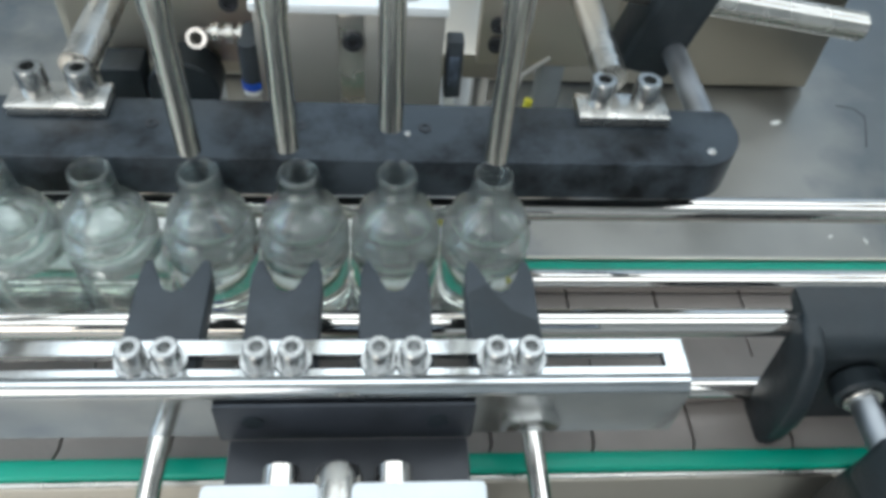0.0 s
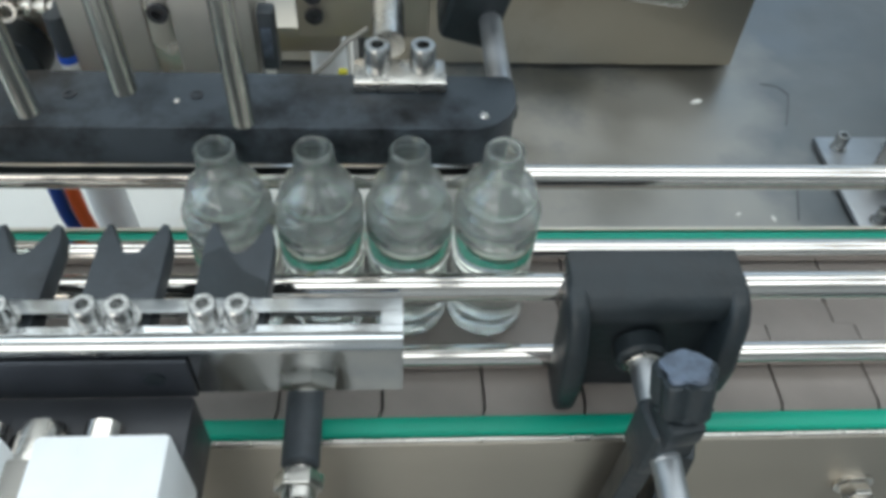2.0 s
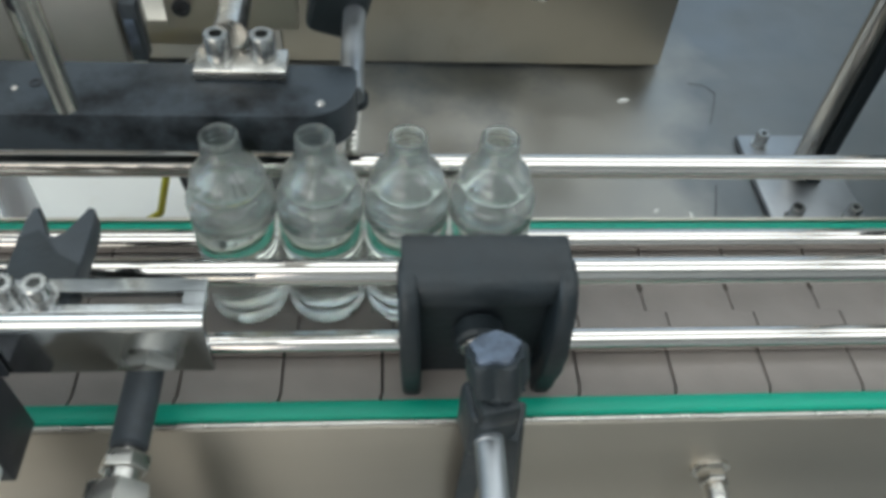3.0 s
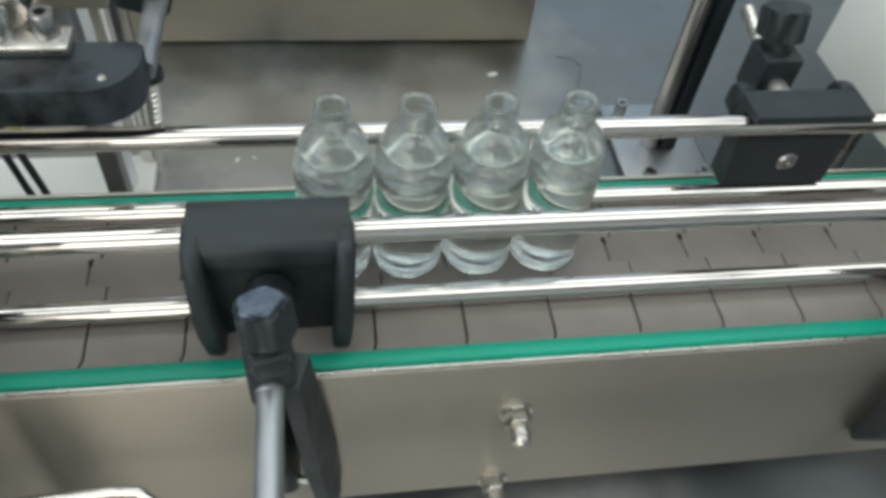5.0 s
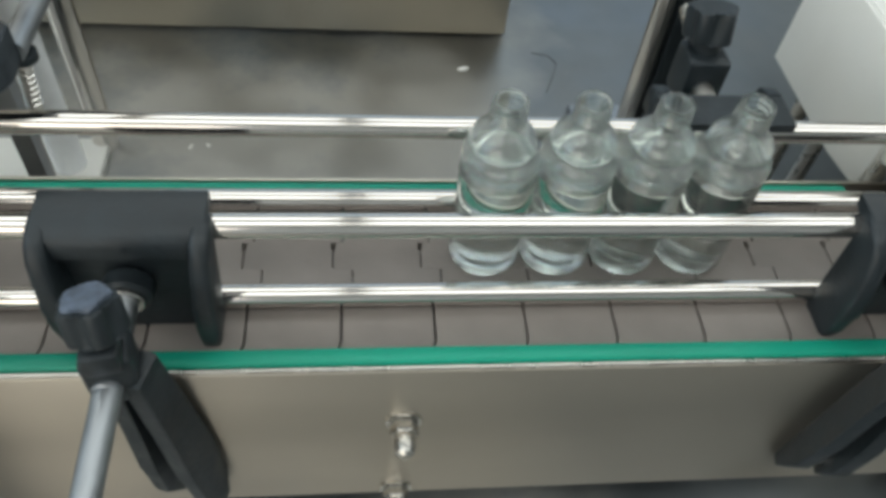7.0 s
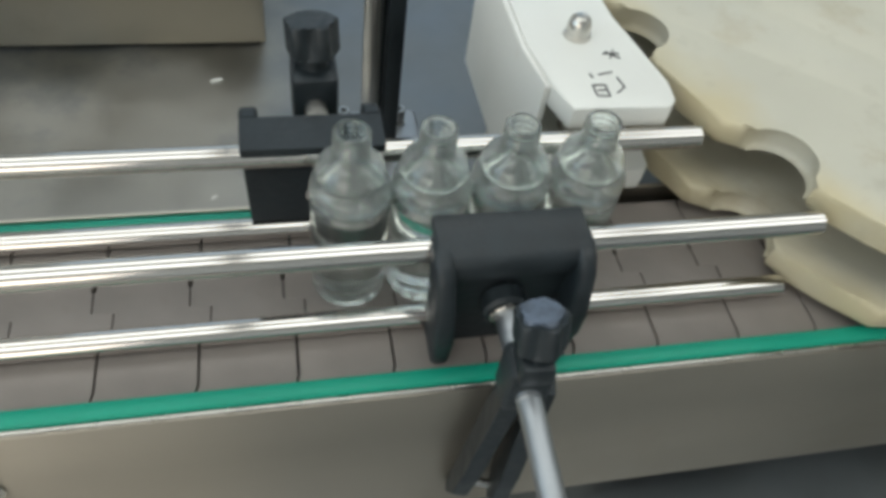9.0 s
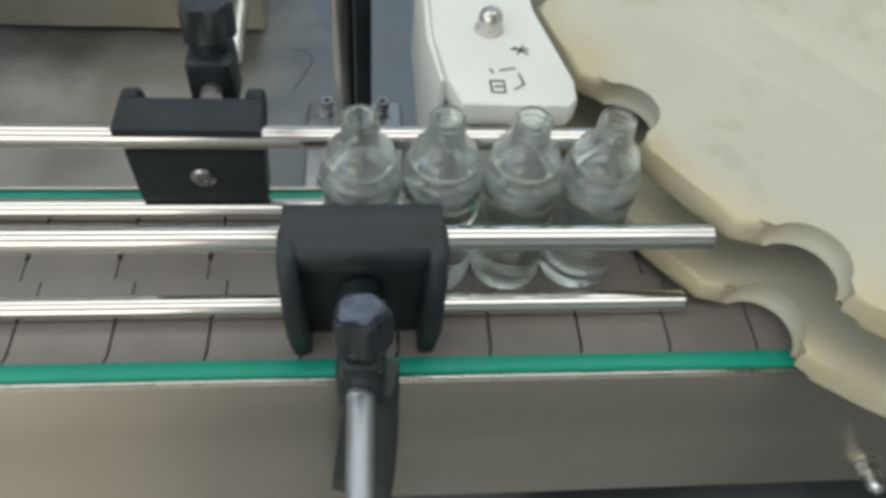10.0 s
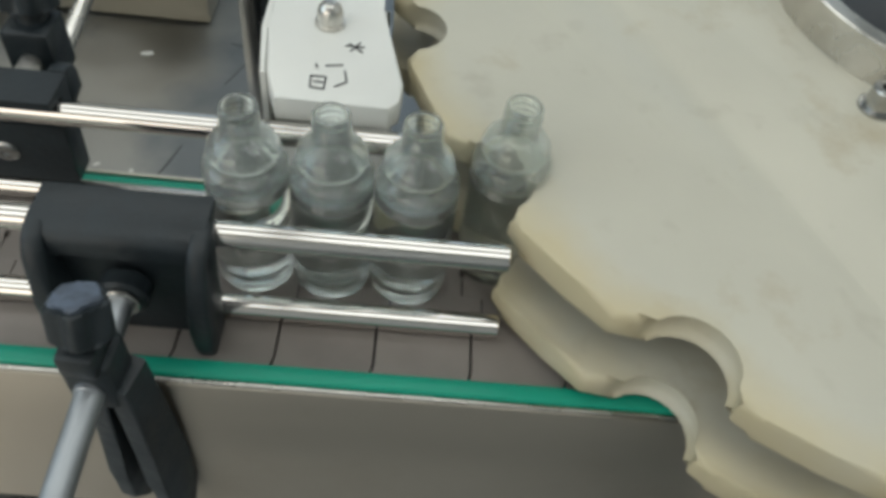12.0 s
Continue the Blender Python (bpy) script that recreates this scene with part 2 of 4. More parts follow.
def box(bm, x0, x1, y0, y1, z0, z1, bevel=0.0, segs=2, m=None):
    g = bmesh.ops.create_cube(bm, size=1)
    bmesh.ops.scale(bm, vec=(x1 - x0, y1 - y0, z1 - z0), verts=g["verts"])
    bmesh.ops.translate(bm, vec=((x0 + x1) / 2, (y0 + y1) / 2, (z0 + z1) / 2), verts=g["verts"])
    vs = g["verts"]
    if bevel:
        es = list({e for v in vs for e in v.link_edges})
        r = bmesh.ops.bevel(bm, geom=es, offset=bevel, segments=segs, affect="EDGES", profile=0.5)
        vs = list({v for f in r["faces"] for v in f.verts} | {v for v in vs if v.is_valid})
    if m:
        bmesh.ops.transform(bm, matrix=m, verts=vs)
    return bm


def rod(bm, a, b, r, n=20, r2=None, bevel=0.0):
    a, b = Vector(a), Vector(b)
    d = b - a
    q = Vector((0, 0, 1)).rotation_difference(d).to_matrix()
    r2 = r if r2 is None else r2
    steps = [(0, r - bevel), (bevel, r), (d.length - bevel, r2), (d.length, r2 - bevel)] if bevel else [(0, r), (d.length, r2)]
    rings = [[bm.verts.new(a + q @ Vector((rr * math.cos(2 * math.pi * i / n), rr * math.sin(2 * math.pi * i / n), h))) for i in range(n)] for h, rr in steps]
    for p, s in zip(rings, rings[1:]):
        for i in range(n):
            bm.faces.new((p[i], p[(i + 1) % n], s[(i + 1) % n], s[i]))
    bm.faces.new(rings[0][::-1])
    bm.faces.new(rings[-1])
    return bm


def lathe(bm, profile, n=40, at=(0, 0, 0), closed=False):
    at = Vector(at)
    rings = []
    for r, z in profile:
        if r < 1e-6:
            rings.append([bm.verts.new(at + Vector((0, 0, z)))])
        else:
            rings.append([bm.verts.new(at + Vector((r * math.cos(2 * math.pi * i / n), r * math.sin(2 * math.pi * i / n), z))) for i in range(n)])
    if closed:
        rings.append(rings[0])
    for p, s in zip(rings, rings[1:]):
        for i in range(n):
            j = (i + 1) % n
            if len(p) == 1 and len(s) == 1:
                continue
            if len(p) == 1:
                bm.faces.new((p[0], s[j], s[i]))
            elif len(s) == 1:
                bm.faces.new((p[i], p[j], s[0]))
            else:
                bm.faces.new((p[i], p[j], s[j], s[i]))
    return bm


def prism(bm, outline, z0, z1, bevel=0.0, m=None):
    lo = [bm.verts.new((x, y, z0)) for x, y in outline]
    hi = [bm.verts.new((x, y, z1)) for x, y in outline]
    n = len(outline)
    for i in range(n):
        bm.faces.new((lo[i], lo[(i + 1) % n], hi[(i + 1) % n], hi[i]))
    caps = [bm.faces.new(lo[::-1]), bm.faces.new(hi)]
    vs = lo + hi
    if bevel:
        es = list({e for f in caps for e in f.edges})
        r = bmesh.ops.bevel(bm, geom=es, offset=bevel, segments=2, affect="EDGES", profile=0.5)
        vs = list({v for f in r["faces"] for v in f.verts} | {v for v in vs if v.is_valid})
    if m:
        bmesh.ops.transform(bm, matrix=m, verts=vs)
    return bm


def tube(bm, points, r, n=12):
    pts = [Vector(p) for p in points]
    rings = []
    for i, p in enumerate(pts):
        d = (pts[min(i + 1, len(pts) - 1)] - pts[max(i - 1, 0)]).normalized()
        q = Vector((0, 0, 1)).rotation_difference(d).to_matrix()
        rings.append([bm.verts.new(p + q @ Vector((r * math.cos(2 * math.pi * k / n), r * math.sin(2 * math.pi * k / n), 0))) for k in range(n)])
    for a, b in zip(rings, rings[1:]):
        shift = min(range(n), key=lambda s: sum((a[k].co - b[(k + s) % n].co).length for k in range(0, n, 3)))
        for k in range(n):
            bm.faces.new((a[k], a[(k + 1) % n], b[(k + 1 + shift) % n], b[(k + shift) % n]))
    bm.faces.new(rings[0][::-1])
    bm.faces.new(rings[-1])
    return bm


def link(name, bm, mat, label="", angle=28, turned=True):
    if turned:
        bmesh.ops.recalc_face_normals(bm, faces=bm.faces)
    smooth(bm, angle)
    me = bpy.data.meshes.new(name)
    bm.to_mesh(me)
    bm.free()
    me.materials.append(mat)
    ob = new(name, me)
    return tagged(ob, label=label)


def part(name, bm, mat, parent, label="", angle=28, turned=True):
    ob = link(name, bm, mat, label, angle, turned)
    ob.parent = parent
    return ob


def thing(name, label, category, at=(0, 0, 0), group=""):
    ob = new(name)
    ob.empty_display_size = 0.02
    ob.location = at
    return tagged(ob, label=label, category=category, group=group)


def B():
    return bmesh.new()


def hexagon(r, turn=0.0):
    return [(r * math.cos(math.pi / 3 * i + turn), r * math.sin(math.pi / 3 * i + turn)) for i in range(6)]


def socket_screw(parent, x, y, z, r=0.0042, h=0.008, name="cap_screw", washer=True):
    """A cap screw that stands on a surface at height z, with its hexagon socket and a washer."""
    b = B()
    o = r
    i = r * 0.50
    lathe(b, [(0, 0), (o, 0), (o, h * 0.9), (o * 0.9, h), (i, h), (i, h * 0.30), (0, h * 0.30)], 24, (x, y, z + (0.0012 if washer else 0)))
    s = part(name, b, SCREW, parent)
    if washer:
        b = B()
        lathe(b, [(0, 0), (r * 1.35, 0), (r * 1.35, 0.0012), (0, 0.0012)], 24, (x, y, z))
        part("washer", b, SCREW, s)
    return s

# ---------------------------------------------------------------- the room and the machine table
TOP = -0.003      # top of the chain
DECK = -0.169     # machine table


def room():
    b = B()
    box(b, -3.4, 3.4, -3.2, 3.2, -1.0, -0.9)
    tagged(link("floor", b, FLOORPAINT), "grey-blue painted workshop floor", "floor", kind="structure")
    b = B()
    box(b, -3.4, 3.4, -3.2, 3.2, 2.2, 2.3)
    tagged(link("ceiling", b, WALLPAINT), "plain pale workshop ceiling", "ceiling", kind="structure")
    # wall openings are assumed, to match the added window lights
    for name, x0, x1, y0, y1, hole in (("wall_west", -3.1, -3.0, -3.0, 3.0, (-1.9, 0.7)), ("wall_east", 3.0, 3.1, -3.0, 3.0, None),
                                       ("wall_north", -3.1, 3.1, 3.0, 3.1, (-0.8, 2.0)), ("wall_south", -3.1, 3.1, -3.1, -3.0, (-2.9, -0.5))):
        b = B()
        lo, hi = (0.0 if name == 'wall_south' else 0.55), 2.0
        if hole is None:
            box(b, x0, x1, y0, y1, -0.9, 2.2)
        elif x1 - x0 < 1:
            box(b, x0, x1, y0, hole[0], -0.9, 2.2)
            box(b, x0, x1, hole[1], y1, -0.9, 2.2)
            box(b, x0, x1, hole[0], hole[1], -0.9, lo)
            box(b, x0, x1, hole[0], hole[1], hi, 2.2)
        else:
            box(b, x0, hole[0], y0, y1, -0.9, 2.2)
            box(b, hole[1], x1, y0, y1, -0.9, 2.2)
            box(b, hole[0], hole[1], y0, y1, -0.9, lo)
            box(b, hole[0], hole[1], y0, y1, hi, 2.2)
        tagged(link(name, b, WALLPAINT), "plain pale painted workshop wall", "wall", kind="structure")
    # housings for the added ceiling lights, never in view
    for x, ly in LAMPS:
        lamp = thing("ceiling_light", "assumed white ceiling light out of view with a glowing flat diffuser", "lamp", (x, ly, 1.97), "ceiling lights")
        b = B()
        box(b, -0.618, 0.618, -0.49, 0.49, 0.0, 0.05, 0.006)
        part("housing", b, WHITE, lamp)
        b = B()
        box(b, -0.59, 0.59, -0.46, 0.46, -0.012, -0.002, 0.003)
        part("diffuser", b, GLOW, lamp, "glowing white diffuser")
        for hx in (-0.4, 0.4):
            b = B()
            rod(b, (hx, 0, 0.05), (hx, 0, 0.23), 0.004, 8)
            part("hanger", b, STEEL, lamp)


def machine_table():
    b = B()
    box(b, -1.95, 1.30, -0.62, 1.05, DECK - 0.03, DECK, 0.003)
    box(b, -1.90, 1.25, -0.57, 1.0, -0.9, DECK - 0.03)
    tagged(link("machine_table", b, TABLE), "scuffed stainless steel machine table with bluish blotches", "table", kind="structure")
    t = bpy.data.objects["machine_table"]
    for line in (((0.168, 0.4165), (0.183, 0.413), (0.189, 0.402), (0.185, 0.389), (0.178, 0.372), (0.174, 0.362)), ((0.157, 0.286), (0.152, 0.268), (0.147, 0.252))):
        b = B()
        tube(b, [(x, y, DECK) for x, y in line], 0.0006, 6)
        part("score_line", b, SCORE, t, "dark hairline scored into the steel")


def conveyor():
    c = thing("conveyor_frame", "stainless steel conveyor frame with green wear strips on both edges", "conveyor", (0, 0, DECK))
    c["kind"] = "structure"
    o = -DECK
    # side plates, folded over at the top
    b = B()
    box(b, -1.85, 1.22, -0.0072, -0.0050, -0.125 + o, -0.0032 + o, 0.0008)
    part("front_plate", b, SHEET, c)
    b = B()
    box(b, -1.85, 1.22, 0.0935, 0.0955, -0.125 + o, 0.0 + o, 0.0008)
    part("rear_plate", b, BRUSHED, c)
    b = B()
    box(b, -1.85, 1.22, -0.0048, 0.0930, -0.030 + o, -0.018 + o)
    part("chain_bed", b, DARK, c)
    b = B()
    box(b, -1.85, 1.22, -0.0046, 0.0030, -0.016 + o, 0.0005 + o, 0.0018, 3)
    part("wear_strip", b, GREEN, c, "green plastic wear strip")
    b = B()
    box(b, -1.85, 0.252, 0.0868, 0.0932, -0.016 + o, -0.0005 + o, 0.0018, 3)
    part("wear_strip", b, GREEN, c, "green plastic wear strip")
    b = B()
    box(b, -1.85, 1.22, -0.0066, -0.0049, -0.0030 + o, -0.0012 + o, 0.0005)
    part("lip", b, STEEL, c, "bright folded steel lip")
    for x in (-1.6, -0.9, -0.35, 0.3, 0.9):
        b = B()
        box(b, x - 0.03, x + 0.03, 0.01, 0.08, 0.0005, -0.0305 + o, 0.002)
        part("leg", b, BRUSHED, c)
    # hexagon bolts with domed nuts on the front plate
    for x, z in ((0.029, -0.044), (0.028, -0.129 + 0.012), (0.492, -0.098), (-0.46, -0.044)):
        bolt = B()
        y = -0.0072
        lathe(bolt, [(0, 0), (0.0080, 0), (0.0080, 0.0014), (0, 0.0014)], 28)
        prism(bolt, hexagon(0.0062), 0.0014, 0.0075, 0.0005)
        lathe(bolt, [(0, 0.0075), (0.0048, 0.0075), (0.0048, 0.013), (0.0040, 0.0155), (0.0022, 0.0172), (0, 0.0178)], 24)
        bmesh.ops.transform(bolt, matrix=Matrix.Translation((x, y, z + o)) @ pose(0, 0, 0, 90, 0, 0), verts=bolt.verts)
        part("domed_bolt", bolt, STEEL, c, "stainless bolt with a domed nut")


def rails():
    for name, y, z, x1 in (("guide_rail", 0.026, 0.0468, 0.3675), ("guide_rail", 0.026, 0.0032, 0.370), ("guide_rail", 0.0785, 0.0475, 0.334),
                           ("guide_rail", 0.0785, 0.0032, 0.305)):
        b = B()
        rod(b, (-1.7, 0, 0), (x1, 0, 0), 0.0049, 28, bevel=0.0006)
        ob = tagged(link(name, b, CHROME), "polished chrome round guide rail beside the chain", "guide rail", "guide rails")
        ob.location = (0, y, z)


CHAIN_V, PITCH, JOINT0 = 0.0562, 0.0381, -0.1577   # joint at 5.5 s


def chain():
    c = thing("conveyor_chain", "taupe plastic flat-top conveyor chain with interlocking plates", "conveyor chain", (0, 0, TOP))
    y0, ya, yb, y1 = 0.0036, 0.0300, 0.0590, 0.0855
    ym = (ya + yb) / 2
    wide, tight = 0.0011, 0.0007

    def edge(s):
        # joint line from front to rear: open wings, tight interlocking knuckles between them
        g, f = s * wide / 2, s * tight / 2
        return [(g - 0.0012, y0), (g, y0 + 0.004), (g, ya), (0.0045 + 1.9 * g, ya + 0.0006), (0.0045 + 1.9 * g, ya + 0.0040), (0.0045 + f, ya + 0.0046), (0.0045 + f, ym - 0.001), (-0.0040 + f, ym),
                (-0.0040 + f, yb - 0.0046), (-0.0040 + 1.9 * g, yb - 0.0040), (-0.0040 + 1.9 * g, yb - 0.0006), (g, yb), (g, y1)]

    right = [(PITCH / 2 + x, y) for x, y in edge(-1)]
    left = [(-PITCH / 2 + x, y) for x, y in edge(1)]
    b = B()
    prism(b, left[:1] + right + left[:0:-1], -0.006, 0.0)
    first = part("plate", b, PLATE, c, angle=30)
    k0 = -34
    first.location = (k0 * PITCH, 0, 0)
    for k in range(k0 + 1, 24):
        p = first.copy()
        scene.collection.objects.link(p)
        p.location = (k * PITCH, 0, 0)
    return c


# ---------------------------------------------------------------- clamps that hold the guide rails
def knob(parent, m, r=0.009, h=0.014, cap=True):
    b = B()
    n = 60
    out = []
    for i in range(n):
        a = 2 * math.pi * i / n
        rr = r * (1 + 0.15 * math.cos(5 * a))
        out.append((rr * math.cos(a), rr * math.sin(a)))
    prism(b, out, 0, h, 0.0014, m)
    rod(b, m @ Vector((0, 0, -0.006)), m @ Vector((0, 0, 0.001)), r * 0.62, 20)
    k = part("knob", b, BLACK, parent, "black lobed tightening knob")
    if cap:
        b = B()
        prism(b, [(0.80 * x, 0.80 * y) for x, y in out], h - 0.0006, h + 0.0016, 0.0009, m)
        part("cap", b, BLUEGREY, k, "worn grey-blue knob cap")
    return k


def rail_bracket(parent, width):
    """The channel-shaped block that grips both rails: a shell with a top lip and two rounded cheeks that stand forward."""
    w = width / 2
    b = B()
    prof = [(0.0335, 0.0575), (0.0335, 0.0520), (0.0225, 0.0500), (0.0225, -0.0030), (0.0320, -0.0030), (0.0320, -0.0100), (0.0170, -0.0110), (0.0170, 0.0425), (0.0128, 0.0440), (0.0125, 0.0500),
            (0.0140, 0.0530), (0.0165, 0.0545), (0.0215, 0.0572)]
    prism(b, prof, -w + 0.0008, w - 0.0008, 0.0009, Matrix(((0, 0, 1, 0), (1, 0, 0, 0), (0, 1, 0, 0), (0, 0, 0, 1))))
    for v in b.verts:
        v.co.x *= 1 - 0.10 * (0.055 - v.co.z) / 0.066
    part("shell", b, BLACK, parent, angle=40)
    for s in (-1, 1):
        b = B()
        x0, x1 = sorted((s * (w + 0.0008), s * (w - 0.0064)))
        pts = [(0.0240, 0.0562), (0.0170, 0.0556), (0.0115, 0.0530), (0.0075, 0.0480), (0.0045, 0.0390), (0.0030, 0.0280), (0.0028, 0.0160), (0.0038, 0.0040), (0.0070, -0.0060), (0.0120, -0.0110), (0.0200, -0.0120), (0.0240, -0.0115)]
        prism(b, pts, x0, x1, 0.0021, Matrix(((0, 0, 1, 0), (1, 0, 0, 0), (0, 1, 0, 0), (0, 0, 0, 1))))
        for v in b.verts:
            v.co.x -= s * 0.10 * w * (0.055 - v.co.z) / 0.066
        part("cheek", b, BLACK, parent, angle=50)


def front_clamp(x, width, low, tip, turn, arm_turn):
    c = thing("rail_clamp", "black nylon rail clamp on a steel rod beside the chain", "clamp", (x, 0, 0), "rail clamps")
    rail_bracket(c, width)
    b = B()
    rod(b, (-0.0015, 0.0160, 0.0275), (-0.0015, -0.0300, 0.0272), 0.0048, 24, bevel=0.0005)
    part("stub_rod", b, RODSTEEL, c, "short steel rod")
    b = B()
    rod(b, (-0.0015, 0.0160, 0.0275), (-0.0015, 0.0075, 0.0275), 0.0092, 24, bevel=0.0012)
    part("boss", b, BLACK, c)
    b = B()
    rod(b, (-0.0015, 0.0073, 0.0275), (-0.0015, 0.0058, 0.0275), 0.0068, 24, bevel=0.0003)
    part("washer", b, STEEL, c, "bright steel washer")
    # cross block with its knob on top
    b = B()
    m = pose(-0.0010, -0.0205, 0.0290, 0, 0, turn)
    box(b, -0.0085, 0.0085, -0.0075, 0.0085, -0.014, 0.012, 0.0030, 3, m)
    rod(b, m @ Vector((0, 0, 0.010)), m @ Vector((0.001, 0.001, 0.024)), 0.0062, 20)
    box(b, -0.0062, 0.0062, -0.0095, 0.0060, 0.008, 0.019, 0.0020, 2, m)
    part("swivel_block", b, BLACK, c)
    knob(c, pose(0.0000, -0.0205, 0.0490, -18, -4, turn), 0.0089, 0.0135)
    b = B()
    rod(b, (-0.0012, -0.0235, 0.0268), low, 0.0048, 24, bevel=0.0006)
    part("support_rod", b, RODSTEEL, c, "long satin steel support rod")
    # split arm that reaches down to the conveyor plate
    a0, a1 = Vector((0.003, -0.0190, 0.020)), Vector(tip)
    d = a1 - a0
    q = Vector((0, 0, -1)).rotation_difference(d).to_matrix().to_4x4()
    n = d.length
    for s in (-1, 1):
        b = B()
        out = [(-0.0072, 0.006), (0.0072, 0.006), (0.0090, -n * 0.40), (0.0102, -n * 0.62), (0.0098, -n * 0.86), (0.0035, -n), (-0.0015, -n), (-0.0094, -n * 0.84), (-0.0100, -n * 0.6), (-0.0082, -n * 0.36)]
        y0, y1 = (-0.0086, -0.0012) if s < 0 else (0.0012, 0.0086)
        prism(b, out, y0, y1, 0.0012, Matrix.Translation(a0) @ q @ pose(0, 0, 0, 0, 0, arm_turn) @ pose(0, 0, 0, -2.6 * s, 0, 0) @ pose(0, 0, 0, 90, 0, 0))
        part("arm_half", b, BLACK, c)
    for s in (0.90,):
        b = B()
        mm = Matrix.Translation(a0 + d * s) @ q @ pose(0, 0, 0, 0, 0, arm_turn)
        rod(b, mm @ Vector((0.001, -0.0062, 0)), mm @ Vector((0.001, 0.0062, 0)), 0.0022, 12)
        part("cap_screw", b, SCREW, c)
    return c


def rear_clamp(x):
    c = thing("rear_rail_clamp", "black nylon rail clamp behind the chain with a lobed knob", "clamp", (x, 0, 0))
    w = 0.0285
    sideways = Matrix(((0, 0, 1, 0), (1, 0, 0, 0), (0, 1, 0, 0), (0, 0, 0, 1)))
    # a plate below the upper rail, its back behind the rail, and a lip over the top
    b = B()
    prism(b, [(0.0775, 0.0095), (0.0775, 0.0405), (0.0838, 0.0425), (0.0838, 0.0528), (0.0722, 0.0528), (0.0722, 0.0568), (0.0910, 0.0568), (0.0910, 0.0095)], -w, w, 0.0009, sideways)
    for v in b.verts:
        v.co.x *= 1 - 0.05 * (0.0584 - v.co.z) / 0.049
    part("face_plate", b, BLACK, c, angle=35)
    for e in (-1, 1):
        b = B()
        x0, x1 = sorted((e * w, e * (w - 0.0075)))
        prism(b, [(0.0912, 0.0572), (0.0960, 0.0568), (0.1000, 0.0545), (0.1018, 0.0505), (0.1018, 0.0420), (0.0912, 0.0400)], x0, x1, 0.0016, sideways)
        part("ear", b, BLACK, c, angle=50)
    b = B()
    lathe(b, [(0, 0), (0.0052, 0), (0.0052, 0.0006), (0.0040, 0.0016), (0.0018, 0.0018), (0.0018, 0.0010), (0, 0.0010)], 24)
    bmesh.ops.transform(b, matrix=pose(0.0015, 0.0774, 0.0250, 90, 0, 0), verts=b.verts)
    part("screw", b, SCREW, c, "flat steel screw head")
    b = B()
    rod(b, (0.0035, 0.0910, 0.0400), (0.0035, 0.1380, 0.0420), 0.0050, 20)
    part("stub_rod", b, STEEL, c, "short bright steel rod")
    b = B()
    box(b, -0.0065, 0.0135, 0.1130, 0.1330, 0.0300, 0.0560, 0.0024)
    part("swivel_block", b, BLACK, c)
    knob(c, pose(0.0035, 0.1265, 0.0600, -14, 0, 10), 0.0105, 0.0150, False)
    b = B()
    rod(b, (0.0095, 0.1290, 0.0360), (0.0110, 0.1720, 0.0450), 0.0036, 20)
    t = part("support_tube", b, STEEL, c, "thin hollow steel tube")
    b = B()
    rod(b, (0.0110, 0.1720, 0.0450), (0.01101, 0.1722, 0.0451), 0.0022, 16)
    part("bore", b, JOINT, t)
    return c


# ---------------------------------------------------------------- bottles
BOTTLE_Y = 0.0535


LEVEL = 0.0540    # height of the liquid in a filled bottle


